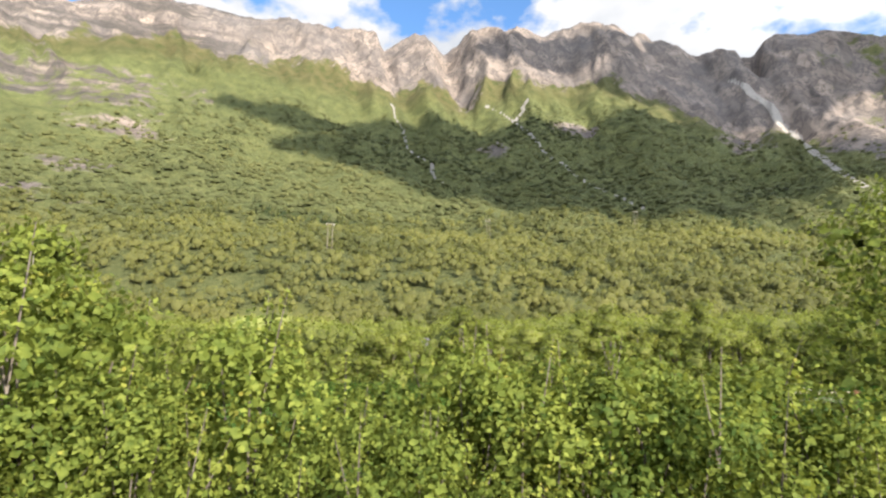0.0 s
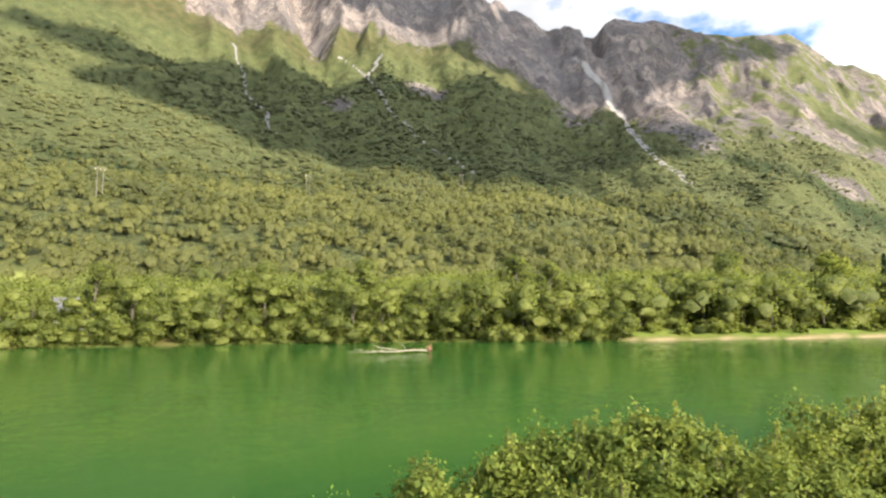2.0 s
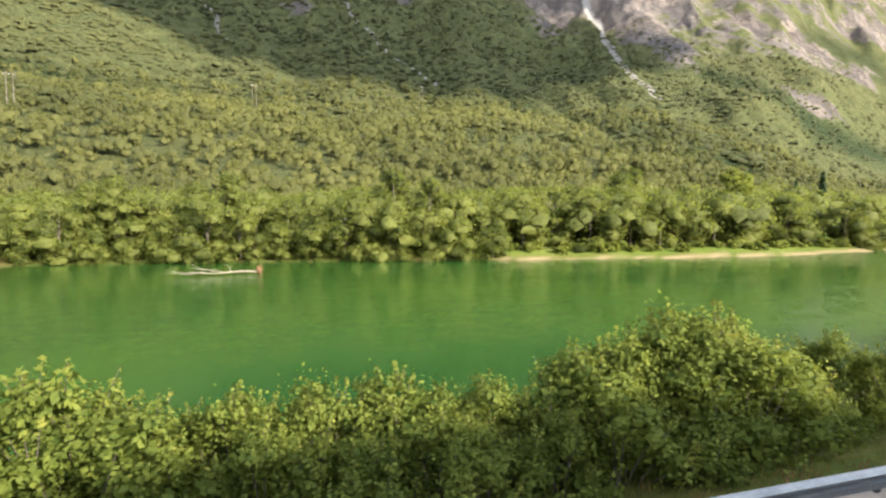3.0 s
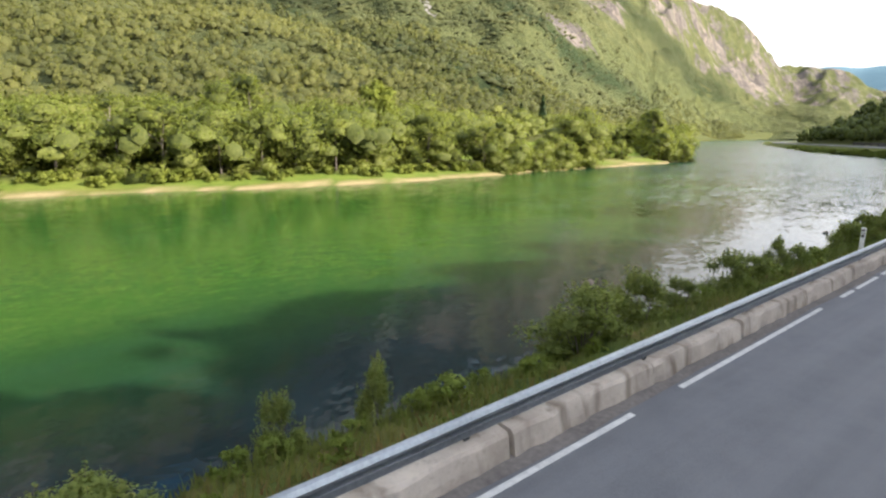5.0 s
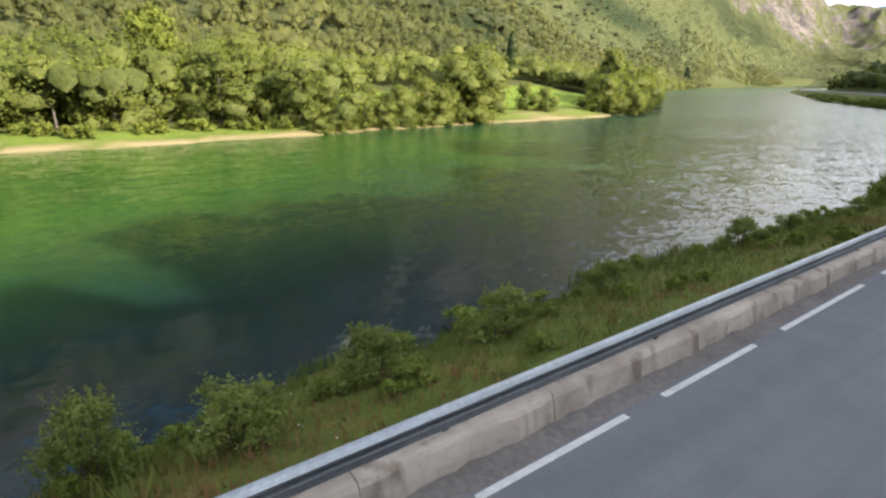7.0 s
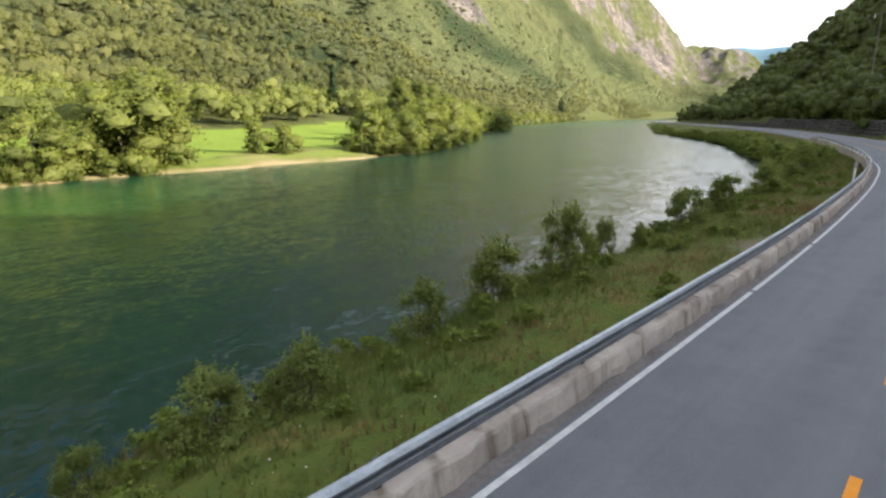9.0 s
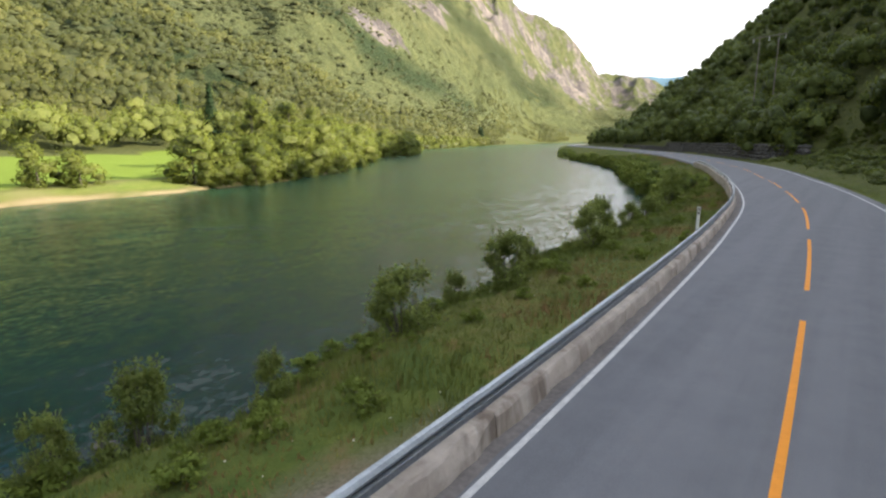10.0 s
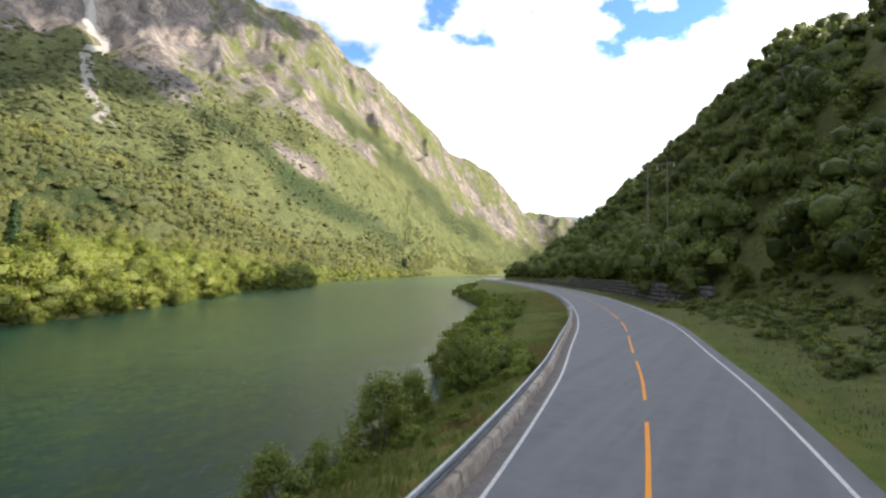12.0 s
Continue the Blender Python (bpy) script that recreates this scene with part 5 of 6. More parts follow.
# ---- plants on the near bank ----


def bush_mesh(height, width, lobes, per, size, shoots, seed, leaf="leaf_near", vary=0.16):
    """A shrub: thin stems, lobes of leaves down to the ground, and leafy shoots that stand out at the top."""
    rand = np.random.default_rng(seed)
    lobe = crown_lobes(height * 0.93, -0.05 * height, width, lobes, rand, 0.3, 0.85)
    pieces, cs, ws, tints = [], [], [], []
    t = np.linspace(0, 1, 5)[:, None]
    for k in range(lobes):
        tip = lobe[k, :3]
        foot = np.array([tip[0] * 0.15, tip[1] * 0.15, -0.3])
        stem = foot + (tip - foot) * np.concatenate([t ** 1.6, t ** 1.6, t], 1)
        pieces.append(tube(stem, 0.009 * height * np.linspace(1, 0.25, 5), 3))
    c, w = crown_points(lobe, per, rand, 0.6)
    cs.append(c)
    ws.append(w + np.array([0, 0, 0.3]))
    # lobes lighter upwards: lit top and shaded foot put into the tint
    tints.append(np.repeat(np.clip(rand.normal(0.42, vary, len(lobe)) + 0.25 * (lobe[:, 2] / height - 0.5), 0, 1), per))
    for k in range(shoots):
        root = lobe[rand.integers(len(lobe)), :3] * np.array([1.1, 1.1, 0.9])
        tip = root + np.array([rand.normal(0, 0.05), rand.normal(0, 0.05), rand.uniform(0.2, 0.34)]) * height
        tip[2] = min(tip[2], height)
        pieces.append(tube(root + (tip - root) * t, 0.004 * height * np.linspace(1, 0.3, 5), 3))
        n = per // 4
        f = rand.random((n, 1))
        d = rand.normal(0, 1, (n, 3))
        d /= np.linalg.norm(d, axis=1, keepdims=True)
        cs.append(root + (tip - root) * f + d * (1.15 - f) * 0.055 * height)
        ws.append(d + np.array([0, 0, 0.6]))
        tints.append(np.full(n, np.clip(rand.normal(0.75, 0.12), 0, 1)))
    v, f = join(pieces)
    wood = mesh_from("wood", v, f, MAT["bark"], None, True)
    c, w = np.concatenate(cs), np.concatenate(ws)
    lv, lf = leaves(c, w, size * (0.6 + 0.8 * rand.random(len(c))), rand=rand)
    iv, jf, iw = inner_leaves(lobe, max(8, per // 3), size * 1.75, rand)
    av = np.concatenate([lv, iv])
    # inner clumps share one dark tint, painting shade inside the bush
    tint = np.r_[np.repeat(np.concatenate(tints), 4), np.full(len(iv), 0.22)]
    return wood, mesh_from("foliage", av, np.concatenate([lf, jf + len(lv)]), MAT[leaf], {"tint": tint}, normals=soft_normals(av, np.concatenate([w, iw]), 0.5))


def bush(meshes, x, y, height, model, wide, turn, label, category="bush", group="bushes on the near bank", name="bush", sink=0.0):
    t = thing(name, label, category, group, at=(x, y, ground_at(x, y) - sink), turn=turn)
    t.scale = (height / model * wide, height / model * wide, height / model)
    child("wood", meshes[0], t)
    child("foliage", meshes[1], t)


BUSHES = [bush_mesh(2.4, 2.5, 15, 58, 0.15, 7, 70 + k) for k in range(4)]
TALLS = [bush_mesh(6.0, 5.2, 30, 240, 0.108, 18, 80 + k, vary=0.27) for k in range(3)]

THICK = [bush_mesh(3.2, 3.2, 20, 230, 0.085, 24, 95 + k) for k in range(2)]
FINE = [bush_mesh(2.4, 2.6, 14, 140, 0.08, 16, 105 + k) for k in range(2)]
WILLOWS = [bush_mesh(2.8, 2.3, 26, 165, 0.075, 46, 125 + k, "leaf_willow") for k in range(3)]
WEEDS = [bush_mesh(0.9, 1.5, 10, 38, 0.115, 5, 98 + k, "leaf_weed") for k in range(2)]


def build_near_bank():
    gen = random.Random(21)
    # tall bushes and young trees where the camera starts: place along the bank and height of the top over the road
    tops = np.array([(-30, 6.5), (-20, 6.8), (-17.5, 5.8), (-15, 5.5), (-13.5, 4.7), (-8.5, 4.7), (-6, 4.4), (-4.5, 3.6), (-3, 4.2), (0, 4.6), (2, 4.0), (4.5, 3.5), (8, 3.3), (9.4, 2.4)])
    x = -30.0
    while x < 9.4:
        y = gen.choice([6.9, 8.8]) + gen.uniform(-0.4, 0.4)
        top = float(np.interp(x, tops[:, 0], tops[:, 1])) * gen.uniform(0.9, 1.02) - (1.2 if y < 7.6 else 0.0)
        bush(TALLS[gen.randrange(3)], x, y, top - ground_at(x, y), 6.0, gen.uniform(0.95, 1.2), gen.uniform(0, 6.28), "tall sunlit leafy shrub crowding the river bank")
        x += gen.uniform(1.0, 1.55)
    for x, y, top in ((-12.9, 8.9, 4.2), (-11.2, 8.8, 4.0), (-12.0, 7.2, 3.3), (4.6, 8.8, 3.5), (5.6, 8.4, 3.2), (8.3, 8.8, 3.0), (9.1, 8.6, 2.4)):
        bush(TALLS[gen.randrange(3)], x, y, top - ground_at(x, y), 6.0, 1.1, gen.uniform(0, 6.28), "tall sunlit leafy shrub crowding the river bank")
    rows = [(21.5, 0.7), (23.5, 0.6), (25.2, 1.2), (26.8, 1.4), (27.9, 1.65), (29.0, 1.75), (30.6, 1.85), (31.6, 1.5), (33.3, 1.4), (35.0, 1.7), (37.0, 1.85), (38.3, 1.2), (39.6, 1.2), (41.0, 1.2), (42.2, 1.3), (43.4, 0.9),
            (44.5, 0.95), (46.2, 1.5), (47.6, 1.6), (48.8, 1.9), (49.6, 2.1), (50.5, 1.8), (51.4, 0.2), (54.0, 1.2), (55.2, 0.4), (56.5, 0.2), (58.8, 0.0)]
    for x, top in rows:
        y = min(8.4, float(near_bank(x)) - 0.5)
        h = max((top - ground_at(x, y)) * 1.05, 0.7)
        label = "leafy green shrub with sunlit yellow-green top by the water"
        bush(FINE[gen.randrange(2)], x, y, h, 2.4, gen.uniform(0.85, 1.15) * (1.2 if h < 2.2 else 0.95), gen.uniform(0, 6.28), label)
        if 26 < x < 55:
            bush(THICK[gen.randrange(2)], x - 0.3, y + 0.2, h * gen.uniform(0.85, 0.97), 3.2, 1.15, gen.uniform(0, 6.28), label)
            bush(FINE[gen.randrange(2)], x + gen.uniform(0.3, 0.9), y - 1.1, h * gen.uniform(0.6, 0.8), 2.4, 1.3, gen.uniform(0, 6.28), label)
    # the single shrubs further on: place, height of the top over the road, half width
    for x, y, top, half in ((60, 9.2, -0.3, 0.9), (64.5, 9.3, -0.5, 0.8), (70, 9.4, -0.7, 0.9), (76.2, 9.9, -0.8, 0.95), (79.4, 8.3, -0.5, 0.45), (81.5, 8.5, -0.4, 0.45), (87.2, 7.4, 0.5, 1.3), (89.9, 7.4, 0.4, 0.85), (90.3, 9.2, -0.5, 1.0),
                            (92.5, 7.6, -0.3, 0.7), (96.7, 8.2, 0.0, 0.9), (99.5, 8.8, -0.5, 1.0), (102.4, 8.6, -0.2, 0.6), (105, 8.7, -0.9, 0.8), (107.5, 6.5, -0.1, 0.35), (110.3, 8.3, -0.2, 1.0), (112.7, 8.3, 0.1, 0.7), (114.6, 7.4, 0.1, 0.7),
                            (117.2, 8.0, 0.0, 0.7), (120.2, 8.0, 0.1, 0.7), (124.5, 8.6, -0.3, 0.7), (130.9, 8.4, 0.1, 0.75), (135.5, 8.8, -0.5, 0.7), (141.2, 8.6, -0.5, 0.65), (145.4, 9.0, -0.3, 0.55), (148.2, 9.5, -0.1, 0.6), (150.3, 9.2, -0.4, 0.4),
                            (152.3, 9.3, 0.0, 0.85), (154, 9.2, 0.05, 0.8), (158.4, 10.8, 0.0, 0.75), (162.2, 11.3, 0.5, 1.1), (165, 10.6, 1.4, 1.0), (168.8, 12.0, -0.4, 0.5), (170.4, 12.1, -0.1, 0.75), (173.3, 11.8, -0.7, 0.55), (177.4, 11.3, 0.7, 1.1),
                            (181, 12.0, -0.3, 0.5), (183.6, 11.5, 0.9, 1.05), (187.5, 12.6, -0.2, 0.6), (190.9, 11.4, 1.2, 1.15), (194.3, 12.0, 1.2, 1.1), (197.5, 13.0, -0.4, 0.6), (204, 13.8, -0.1, 0.9), (208.9, 14.0, -0.1, 1.1), (210.8, 13.9, -0.4, 0.8),
                            (213.3, 13.8, 1.2, 1.2), (217, 15.0, 0.6, 0.9), (222.9, 15.8, 1.6, 1.5)):
        y = min(y, float(near_bank(x)) - 0.35)
        h = max(top - ground_at(x, y), 0.7)
        bush(WILLOWS[gen.randrange(3)], x, y, h * 1.25, 2.8, min(max(half * 2.3 / h, 0.55), 1.8), gen.uniform(0, 6.28), "green willow shrub on the grassy river bank", sink=h * 0.25)
    # low weeds all over the bank, thickest towards the water
    x = 57.0
    while x < 226:
        edge = float(near_bank(x))
        verge = float(np.interp(x, LINE[:, 0], LINE[:, 1])) + 4.6
        y = edge - 0.3 - (edge - verge - 0.3) * gen.random() ** 1.5
        bush(WEEDS[gen.randrange(2)], x, y, gen.uniform(0.25, 0.55) * (1.2 if edge - y < 2 else 0.9), 0.9, gen.uniform(0.9, 1.5), gen.uniform(0, 6.28), "low bright green weeds in the bank's grass", "weed", "weeds on the verge", "weed_clump")
        x += gen.uniform(0.35, 0.8)
    rand = np.random.default_rng(46)
    x = rand.uniform(222, 430, 240)
    y = near_bank(x) - rand.uniform(1.0, 4.8, 240) * np.interp(x, [240, 280], [1, 1.5])
    high = rand.uniform(1.0, 2.2, 240)
    me = wood_mesh("bank_thicket", x, y, land(x, y) - 0.3, high, high * 1.2, 60, 0.2, rand, "leaf_weed", lobes=4, soft=0.7, solid="mass_hill", core=0.55)
    tagged(new("bank_thicket", me), "dense green thicket between the verge and the water", "thicket", kind="stuff")
    x = 219.0
    while x < 330:
        y = float(near_bank(x)) - gen.uniform(0.3, 1.7)
        bush(BUSHES[gen.randrange(4)], x, y, gen.uniform(1.2, 2.3) * (1.25 if x > 232 else 1.0), 2.4, gen.uniform(0.9, 1.3), gen.uniform(0, 6.28), "dense green shrub along the water's edge")
        x += gen.uniform(1.2, 2.4) * (1 if x > 228 else 1.8)


FOOT_BUSHES = [bush_mesh(3.0, 3.4, 16, 70, 0.2, 5, 115 + k, "leaf_hill") for k in range(2)]


def build_foot_bushes():
    """Undergrowth along the hill's foot."""
    gen = random.Random(44)
    s = s_at(214)
    while s < s_at(345):
        p = on_road(s, -gen.uniform(18.5, 22.0) if s < s_at(279) else -gen.uniform(13.2, 15.0))
        bush(FOOT_BUSHES[gen.randrange(2)], float(p[0]), float(p[1]), gen.uniform(1.6, 3.6), 3.0, gen.uniform(0.9, 1.3), gen.uniform(0, 6.28), "dark green undergrowth at the wooded hill's foot", "bush", "bushes at the hill's foot")
        s += gen.uniform(2.0, 3.6)
    rand = np.random.default_rng(45)
    at = rand.uniform(s_at(212), s_at(283), 420)
    p = np.stack([on_road(q, -o) for q, o in zip(at, 8.5 + 11.5 * rand.random(420) ** 0.8)])
    high = rand.uniform(0.4, 1.1, 420)
    me = wood_mesh("undergrowth", p[:, 0], p[:, 1], land(p[:, 0], p[:, 1]) - 0.25, high, high * 1.9, 26, 0.2, rand, "leaf_hill", lobes=3, soft=0.8, solid="mass_hill", core=0.55, lean=(0, 0, 0.8))
    tagged(new("undergrowth", me), "low dark ferns and brush on the roadside slope", "undergrowth", kind="stuff")


def near_tree(height, width, x, y, seed, label, base=1.4, lobes=16, per=230, size=0.14, bark="birch", trunk=0.055, leaf="leaf_near", skirt=0.55):
    meshes = tree_mesh(height, base, width, lobes, per, size, seed, trunk, leaf, bark, 5, core=0.22, skirt=skirt)
    plant("tree", meshes, (x, y, ground_at(x, y)), 0.3 * seed, (1, 1, 1), label, "tree", "young trees on the near bank")


build_near_bank()
build_foot_bushes()
near_tree(10.0, 5.6, -1.7, 9.0, 1, "tall leafy young birch above the bank's bushes", -0.5, 52, 210, 0.125, skirt=0.9)
near_tree(7.2, 2.8, 2.6, 9.0, 2, "slender birch with pale trunk among shrubs", 0.8, 18, 190)
near_tree(8.0, 2.9, 7.3, 9.0, 3, "narrow young tree with rusty-brown top", -0.4, 30, 230, leaf="leaf_rusty")
near_tree(4.7, 2.3, 10.5, 8.8, 4, "thin sparse birch with pale bare stems", 0.3, 40, 26, 0.085, trunk=0.035)
near_tree(4.5, 2.2, 11.6, 9.0, 5, "thin sparse birch with pale forked stems", 0.3, 38, 26, 0.085, trunk=0.035)
near_tree(8.5, 4.0, -20.3, 9.3, 6, "leafy young tree on the near bank", 1.2, 22, 240)


def build_grass():
    """Tufts of grass blades on both verges."""
    rand = np.random.default_rng(31)
    n = 100000
    s = s_at(38) + (s_at(335) - s_at(38)) * rand.random(n)
    d = 4.0 + rand.random(n) ** 1.2 * (8.5 + 9.0 * (s > s_at(240)))
    p = on_road(s, 0.0)
    nn = np.stack([np.interp(s, LINE_S, LINE_N[:, 0]), np.interp(s, LINE_S, LINE_N[:, 1])], 1)
    x, y = p[:, 0] + nn[:, 0] * d, p[:, 1] + nn[:, 1] * d
    keep = y < near_bank(x) - 0.1
    x, y, d = x[keep], y[keep], d[keep]
    s2 = s_at(205) + (s_at(330) - s_at(205)) * rand.random(17000)
    d2 = -5.2 - rand.random(17000) * 14
    p = on_road(s2, 0.0)
    nn = np.stack([np.interp(s2, LINE_S, LINE_N[:, 0]), np.interp(s2, LINE_S, LINE_N[:, 1])], 1)
    x, y = np.r_[x, p[:, 0] + nn[:, 0] * d2], np.r_[y, p[:, 1] + nn[:, 1] * d2]
    hillside = np.r_[np.zeros(keep.sum(), bool), np.ones(len(d2), bool)]
    z = land(x, y)
    n = len(x)
    clump = np.clip(0.5 + 0.5 * waves(x, y, 3.0, 41, 2), 0.1, 1)
    high = (0.12 + 0.36 * clump * rand.random(n))
    high = np.where(bare_spot(x, y) > rand.random(n) * 0.8, 0.03, high)
    reach = np.clip((near_bank(x) - y) / 6.0, 0, 1)
    high *= 1.45 - 0.75 * reach
    vs, fs = [], []
    base = np.stack([x, y, z - 0.04], 1)
    for k in range(2):
        a = rand.random(n) * 6.283
        side = np.stack([np.cos(a), np.sin(a), 0 * a], 1) * (0.012 + 0.02 * rand.random((n, 1)))
        off = rand.normal(0, 0.07, (n, 3)) * (1, 1, 0)
        lean = np.stack([rand.normal(0, 0.25, n), rand.normal(0, 0.25, n), np.ones(n)], 1) * high[:, None]
        side = np.where((side[:, :1] * 0.85 - side[:, 1:2] * 0.5) < 0, -side, side)
        vs.append(np.stack([base + off - side, base + off + side, base + off + lean], 1).reshape(-1, 3))
    v = np.concatenate(vs)
    by_rail = np.r_[np.clip(1.5 - (d - 4.0) / 3.2, 0, 1), 0 * d2]
    dead = by_rail * np.clip(0.55 + 1.1 * waves(x, y, 3.6, 43, 3), 0, 1)
    tint = np.tile(np.repeat(np.clip(np.where(hillside, 0.0, 0.16) + 0.75 * dead + np.where(hillside, 0.0, 0.6 * np.clip((x - 110) / 60, 0.35, 0.9) * reach) + 0.6 * waves(x, y, 2.6, 42, 3) + 0.14 * rand.normal(0, 1, n), 0, 1.5), 3), 2)
    me = mesh_from("grass", v, np.arange(len(v)).reshape(-1, 3), MAT["grass"], {"tint": tint}, normals=np.tile([[0.0, -0.25, 0.97]], (len(v), 1)))
    tagged(new("grass", me), "rough tufted grass on the road's verges", "grass", kind="stuff")


build_grass()

# ---- single things on both banks ----


def blob_mesh(name, seed, material, flat=0.7, level=2, rough=0.16):
    """A lumpy stone of about one metre."""
    rand = np.random.default_rng(seed)
    v, f, _ = blobs(np.zeros((1, 3)), np.array([[0.5, 0.42, 0.5 * flat]]), level, rand, rough)
    return mesh_from(name, v, f, material, None, False)


STONES = [blob_mesh("stone", 200 + k, MAT["pale_rock"]) for k in range(3)]
DARK_STONES = [blob_mesh("stone", 210 + k, MAT["rock"], 0.8) for k in range(4)]


def build_stones():
    gen = random.Random(9)
    for k in range(38):
        x = gen.uniform(70, 236)
        y = float(near_bank(x)) + gen.uniform(-0.4, 1.0)
        s = gen.uniform(0.18, 0.5)
        ob = tagged(new("stone", STONES[k % 3]), "grey stone half under water at the river's edge", "stone", "stones along the near waterline")
        ob.matrix_basis = Matrix.LocRotScale((x, y, WATER - 0.05 + 0.1 * s), Euler((gen.uniform(-0.2, 0.2), 0, gen.uniform(0, 6))), (s, s, s))
    ob = tagged(new("boulder", blob_mesh("boulder", 230, MAT["brown_rock"])), "broad brown boulder just above the river water", "boulder")
    ob.matrix_basis = Matrix.LocRotScale((95.2, 13.3, WATER - 0.06), Euler((0, 0, 0.5)), (1.0, 0.8, 0.55))
    ob = tagged(new("boulder", STONES[1]), "round pale stone lying on the concrete kerb", "boulder")
    p = on_road(s_at(49.0), rail_off(s_at(49.0)) - 0.16, 0.46)
    ob.matrix_basis = Matrix.LocRotScale(tuple(p), Euler((0, 0, 0.5)), (0.24, 0.2, 0.22))


def build_rock_wall():
    """Rough stones laid in courses at the foot of the hill."""
    gen = random.Random(17)
    wall = thing("rock_wall", "dark dry-stone retaining wall at the hill's foot", "wall")
    s = s_at(277)
    while s < s_at(450):
        away = 10.6 + 3.5 * max(0.0, 1 - (s - s_at(277)) / 12)
        for row in range(5 if s < s_at(380) else 3):
            w = gen.uniform(0.85, 1.35)
            p = on_road(s + gen.uniform(-0.35, 0.35), -away - row * 0.28 + gen.uniform(-0.12, 0.12), -0.3 + row * 0.72)
            ob = child("stone", DARK_STONES[gen.randrange(4)], wall)
            ob.matrix_basis = Matrix.LocRotScale(tuple(p), Euler((gen.uniform(-0.2, 0.2), gen.uniform(-0.2, 0.2), road_turn(s) + gen.uniform(-0.3, 0.3))), (w * 1.45, w, w * 0.98))
        s += gen.uniform(1.2, 1.6) * (1.0 if s < s_at(340) else 1.6)


def build_log():
    """A drifted tree with its root plate, lying in the river."""
    log = thing("drift_tree", "bleached drift tree with brown root plate lying in the river", "log", at=(38.5, 63.2, WATER + 0.12))
    log.scale = (0.78, 0.78, 0.7)
    t = np.linspace(0, 1, 9)[:, None]
    main = np.array([0.3, 0, 0.15]) + t * np.array([-9.0, -0.6, 0.25]) + np.sin(t * 7) * np.array([0, 0.2, 0.12])
    v, f = tube(main, 0.17 * np.linspace(1, 0.35, 9), 8)
    child("trunk", mesh_from("trunk", v, f, MAT["driftwood"], None, True), log)
    gen = np.random.default_rng(12)
    for k, (at, way) in enumerate((((-4.4, -0.3, 0.3), (-3.8, -0.9, 1.0)), ((-5.6, -0.4, 0.35), (-3.0, 0.8, 1.3)), ((-6.8, -0.5, 0.3), (-5.0, -0.5, 0.5)), ((-7.6, -0.5, 0.3), (-4.6, 0.9, -0.1)), ((-3.0, -0.2, 0.3), (-1.2, 0.6, 1.3)))):
        u = np.linspace(0, 1, 6)[:, None]
        limb = np.array(at) + u * np.array(way) + np.sin(u * 6 + k) * np.array([0.1, 0.15, 0.12])
        v, f = tube(limb, 0.075 * np.linspace(1, 0.25, 6), 6)
        child("branch", mesh_from("branch", v, f, MAT["driftwood"], None, True), log)
    pieces = []
    for k in range(22):
        a = k * 2.4
        r = gen.uniform(0.5, 1.15)
        u = np.linspace(0, 1, 4)[:, None]
        tip = np.array([gen.uniform(0.1, 0.9), math.cos(a) * r, 0.3 + math.sin(a) * r * 0.9])
        pieces.append(tube(np.array([0.2, 0, 0.2]) + u * tip, 0.13 * np.linspace(1, 0.3, 4), 5))
    v, f = join(pieces)
    child("root_plate", mesh_from("root_plate", v, f, MAT["roots"], None, True), log, "reddish-brown root plate")


def build_power_pole(x, y, z, turn, tall, span, label):
    pole = thing("power_pole", label, "power pole", "wooden power poles", at=(x, y, z), turn=turn)
    for sx in (-0.5, 0.5):
        v, f = tube([(sx * span * 0.55, 0, -1.0), (sx * span * 0.55, 0, tall)], [0.17, 0.12], 8)
        child("pole", mesh_from("pole", v, f, MAT["pole_wood"], None, True), pole)
    bm = bmesh.new()
    box(bm, 0, 0, tall - 0.5, span, 0.16, 0.22, 0.02)
    part("crossarm", bm, MAT["pole_wood"], pole)
    for sx in (-0.46, 0.0, 0.46):
        v, f = tube([(sx * span, 0, tall - 0.6), (sx * span, 0, tall - 1.5)], [0.07, 0.09], 6)
        child("insulator", mesh_from("insulator", v, f, MAT["white_paint"], None, True), pole, "pale insulator")


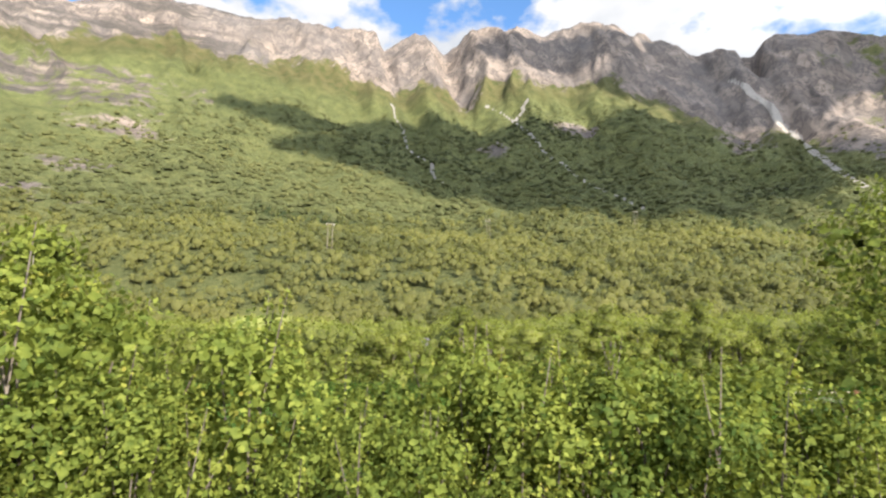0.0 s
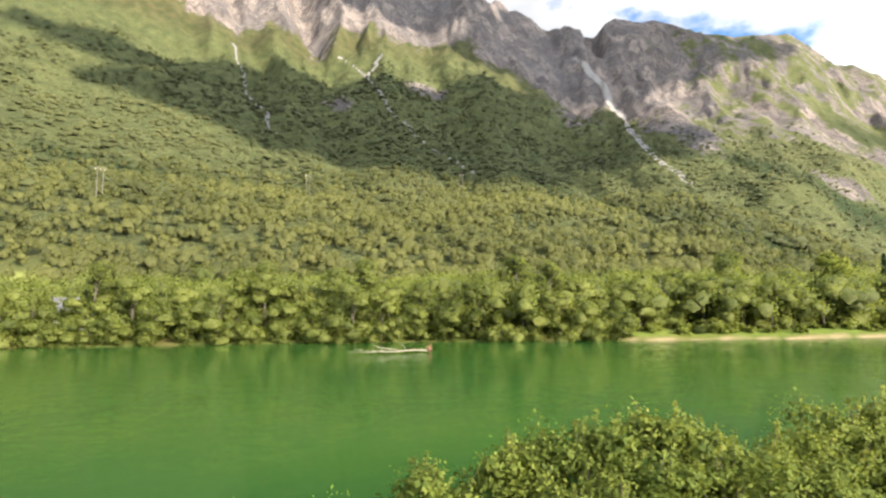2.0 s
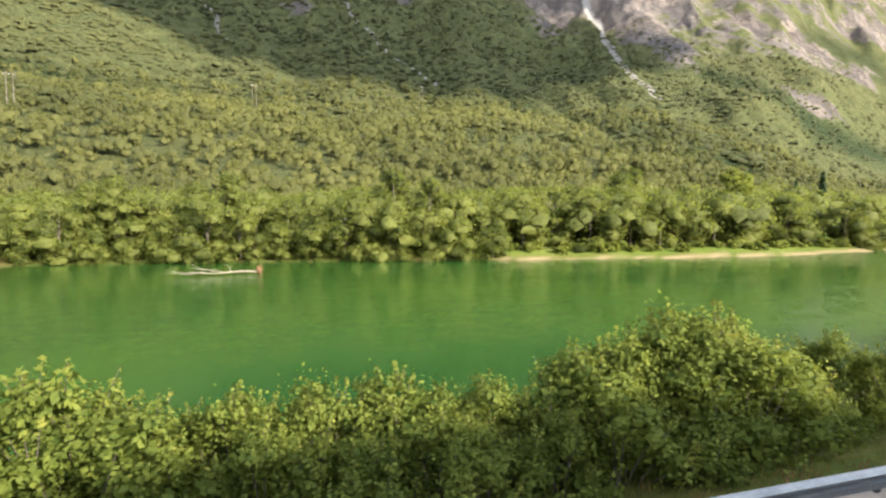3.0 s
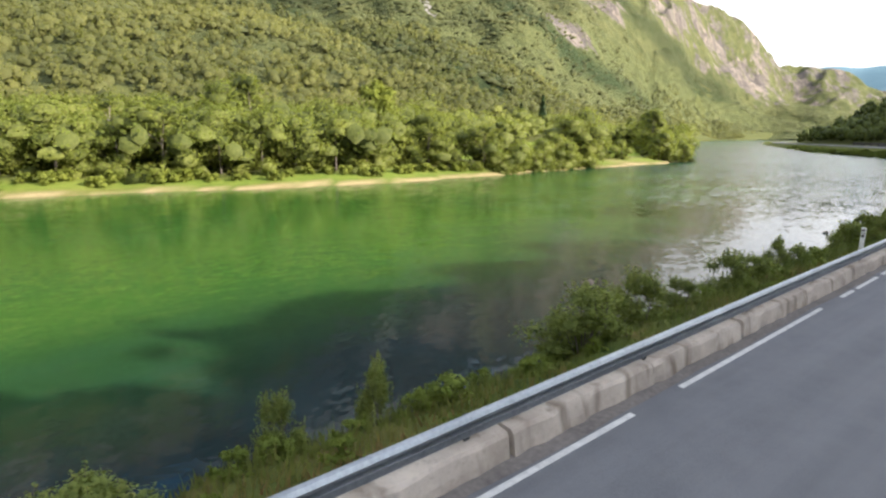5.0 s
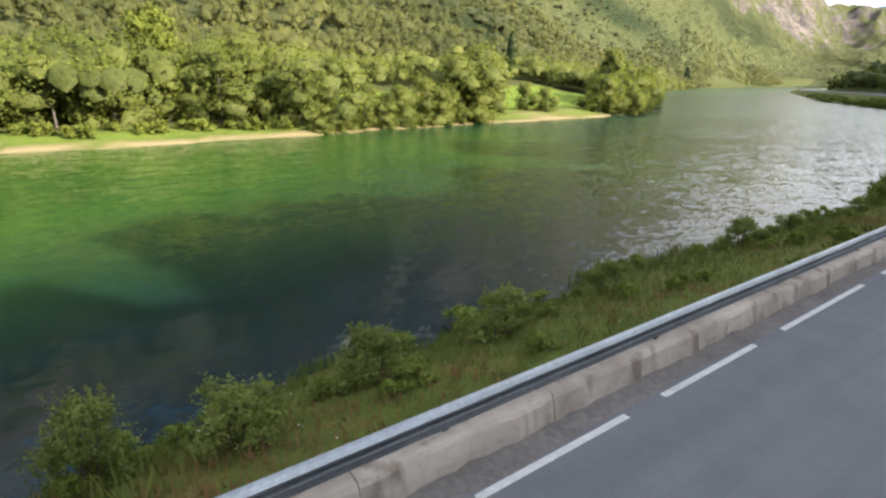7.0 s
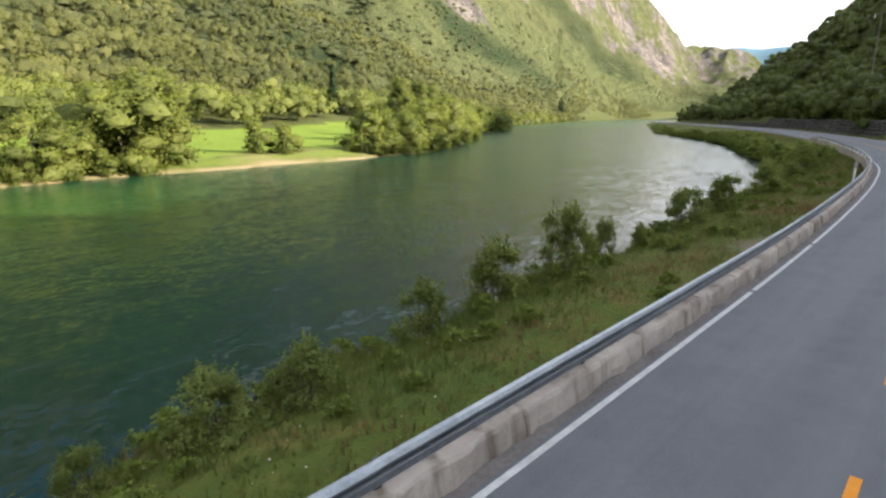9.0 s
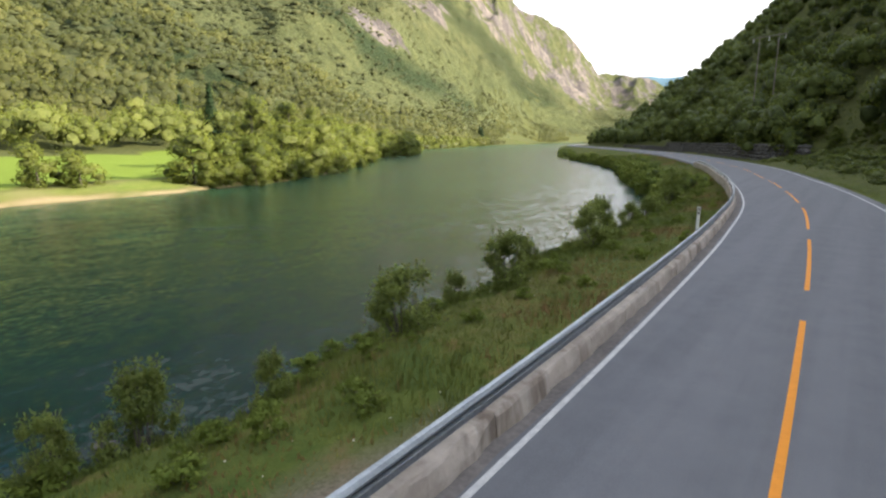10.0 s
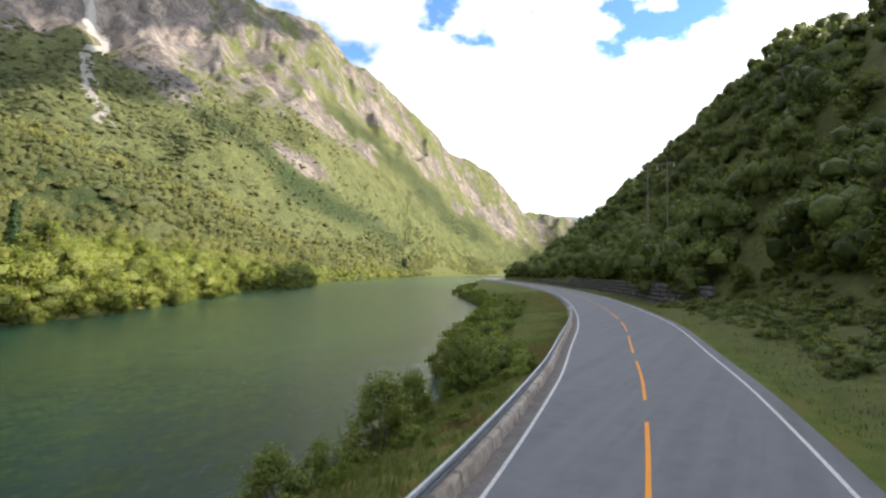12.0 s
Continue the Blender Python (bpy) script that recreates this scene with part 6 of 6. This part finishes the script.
def build_house(x, y, z, turn, long, deep, wall_h, roof_h, wall_mat, roof_mat, label):
    house = thing("house", label, "house", at=(x, y, z), turn=turn)
    bm = bmesh.new()
    box(bm, 0, 0, wall_h / 2 - 0.5, long, deep, wall_h + 1.0)
    lo = [bm.verts.new((sx * long / 2, sy * deep / 2, wall_h)) for sx in (-1, 1) for sy in (-1, 1)]
    hi = [bm.verts.new((sx * long / 2, 0, wall_h + roof_h)) for sx in (-1, 1)]
    bm.faces.new((lo[0], lo[1], hi[0]))
    bm.faces.new((lo[2], hi[1], lo[3]))
    part("wall", bm, wall_mat, house)
    for sy in (-1, 1):
        bm = bmesh.new()
        e = 0.45
        drop = e * roof_h / (deep / 2)
        a = [(-long / 2 - e, sy * (deep / 2 + e), wall_h - drop), (long / 2 + e, sy * (deep / 2 + e), wall_h - drop), (long / 2 + e, 0, wall_h + roof_h), (-long / 2 - e, 0, wall_h + roof_h)]
        low = [bm.verts.new(p) for p in a]
        top = [bm.verts.new((p[0], p[1], p[2] + 0.22)) for p in a]
        bm.faces.new(low)
        bm.faces.new(top[::-1])
        for k in range(4):
            bm.faces.new((low[k], low[(k + 1) % 4], top[(k + 1) % 4], top[k]))
        bmesh.ops.recalc_face_normals(bm, faces=bm.faces)
        part("roof", bm, roof_mat, house)
    for k in (-0.28, 0.0, 0.28):
        bm = bmesh.new()
        box(bm, k * long, -deep / 2 - 0.02, wall_h * 0.55, 1.1, 0.08, 1.2, 0.01)
        part("window", bm, MAT["black"], house, "dark window")


def spruce_meshes(height, seed):
    rand = np.random.default_rng(seed)
    v, f = tube([(0, 0, -0.5), (0, 0, height * 0.97)], [0.2, 0.03], 6)
    wood = mesh_from("trunk", v, f, MAT["bark"], None, True)
    cs, ws = [], []
    for k in range(26):
        z = height * (0.06 + 0.92 * k / 26)
        r = (1 - z / height) * height * 0.21 + 0.15
        n = 30
        a = rand.random(n) * 6.283
        q = r * rand.random(n) ** 0.5
        cs.append(np.stack([np.cos(a) * q, np.sin(a) * q, z - q * 0.45 + rand.normal(0, 0.08, n)], 1))
        ws.append(np.stack([np.cos(a), np.sin(a), 0.6 + 0 * a], 1))
    c, w = np.concatenate(cs), np.concatenate(ws)
    lv, lf = leaves(c, w, 0.85 * (0.7 + 0.6 * rand.random(len(c))), 0.6, rand, 0.4)
    return wood, mesh_from("crown", lv, lf, MAT["leaf_conifer"], {"tint": np.full(len(lv), 0.5)}, normals=soft_normals(lv, w, 0.5))


def build_spruces():
    gen = random.Random(4)
    kinds = [spruce_meshes(12.0, 300 + k) for k in range(2)]
    for x, y, h in SPRUCES:
        plant("spruce", kinds[gen.randrange(2)], (x, y, ground_at(x, y) - 0.2), gen.uniform(0, 6), (h / 12,) * 3, "dark green spruce standing among broadleaf trees", "tree", "spruces in the wood")


SPRUCES = [(258, 163, 17), (252, 170, 12), (775, 408, 20), (780, 414, 22), (786, 413, 19), (791, 418, 22), (796, 421, 20), (802, 425, 21)]


def build_snag(x, y, height, seed, label):
    """A pale leafless tree."""
    rand = np.random.default_rng(seed)
    snag = thing("bare_tree", label, "tree", "bare trees on the far bank", at=(x, y, ground_at(x, y)))
    zz = np.linspace(-0.4, height, 7)
    main = np.stack([0.25 * np.sin(zz * 0.7), 0.2 * np.cos(zz), zz], 1)
    v, f = tube(main, 0.16 * np.linspace(1, 0.2, 7), 6)
    child("trunk", mesh_from("trunk", v, f, MAT["driftwood"], None, True), snag)
    for k in range(11):
        h = height * rand.uniform(0.35, 0.9)
        a = rand.random() * 6.283
        u = np.linspace(0, 1, 5)[:, None]
        way = np.array([math.cos(a), math.sin(a), rand.uniform(0.5, 1.1)]) * rand.uniform(0.8, 1.9)
        at = np.array([0.25 * math.sin(h * 0.7), 0.2 * math.cos(h), h])
        v, f = tube(at + u * way + np.sin(u * 4 + k) * 0.08, 0.06 * np.linspace(1, 0.25, 5), 5)
        child("branch", mesh_from("branch", v, f, MAT["driftwood"], None, True), snag)


def build_pipe():
    """The open end of a ribbed culvert in the bank."""
    s = s_at(97.9)
    p = on_road(s, rail_off(s) + 1.0, -0.75)
    pipe = thing("culvert_pipe", "grey corrugated culvert pipe sticking out of the bank", "pipe", at=tuple(p), turn=road_turn(s) + 1.75)
    at = np.linspace(-0.7, 0.75, 60)
    ring = np.stack([at, 0 * at, 0 * at], 1)
    v, f = tube(ring, 0.27 + 0.018 * np.sin(at * 60), 18)
    child("outer_wall", mesh_from("outer_wall", v, f, MAT["steel"], None, True), pipe)
    v, f = tube(ring, np.full(len(at), 0.235), 18)
    child("inner_wall", mesh_from("inner_wall", v, f, MAT["dark_steel"], None, True), pipe, "dark inside of the pipe")


build_pipe()
build_stones()
build_rock_wall()
build_log()
hill_z = ground_at(318, 22)
build_power_pole(318, 22, hill_z - 0.5, 1.2, 28.5 - hill_z, 8.0, "wooden twin-pole power line mast on the wooded hill")
for px, py, pt in ((32, 399, 12.0), (167, 452, 13.0), (-66, 282, 11.0)):
    build_power_pole(px, py, ground_at(px, py) if py < 300 else float(slope_height(np.array([px]), np.array([py]))[0][0]) - 1.0, 0.2, pt + 6.0, 4.5, "wooden power line mast rising out of the wood")
build_house(-15.5, 110, ground_at(-15.5, 110), 0.5, 6.0, 5.0, 3.4, 2.0, MAT["white_paint"], MAT["roof"], "white wooden house half hidden behind trees")
build_house(1080, 541, 7.0, 0.6, 30.0, 12.0, 6.0, 5.0, MAT["white_paint"], MAT["white_paint"], "long white farm building far down the valley")
build_spruces()
build_snag(86.0, 80.5, 8.5, 1, "pale bare tree standing before the wood")
build_snag(90.5, 81.5, 7.0, 2, "pale bare tree standing before the wood")
build_snag(247.0, 96.0, 7.5, 3, "pale bare trunk among the bank's trees")
BRIGHT = tree_mesh(13.5, 0.0, 9.5, 24, 110, 0.5, 61, 0.22, "leaf_bright", skirt=0.8)
plant("tree", BRIGHT, (124.4, 79.5, ground_at(124.4, 79.5)), 0.4, (1, 1, 1), "large bright yellow-green broadleaf tree behind the strand", "tree", "trees on the far bank")
REED = bush_mesh(1.2, 2.4, 10, 36, 0.35, 6, 90, "leaf_bright")
gen_reed = random.Random(6)
for k in range(30):
    rx = 76 + k * 2.1 + gen_reed.uniform(-0.6, 0.6)
    ry = float(far_bank(rx)) + gen_reed.uniform(3.6, 7.0)
    bush(REED, rx, ry, gen_reed.uniform(0.7, 1.5), 1.2, gen_reed.uniform(0.9, 1.4), gen_reed.uniform(0, 6), "low bright green reeds on the sandy strand", "reed", "reeds on the strand", "reed_clump")


def build_flowers():
    rand = np.random.default_rng(77)
    n = 460
    s = s_at(96) + (s_at(218) - s_at(96)) * rand.random(n)
    d = 4.2 + 4.2 * rand.random(n)
    c = np.concatenate([on_road(a, o)[None] for a, o in zip(s, d)])
    c[:, 2] = land(c[:, 0], c[:, 1]) + 0.15 + 0.3 * rand.random(n)
    lv, lf = leaves(c, np.tile([[0.0, 0.0, 1.0]], (n, 1)), 0.022 + 0.03 * rand.random(n), 0.9, rand, 0.4)
    tagged(new("wild_flowers", mesh_from("wild_flowers", lv, lf, MAT["flower"])), "small cream flower heads in the verge's grass", "flowers", kind="stuff")


build_flowers()
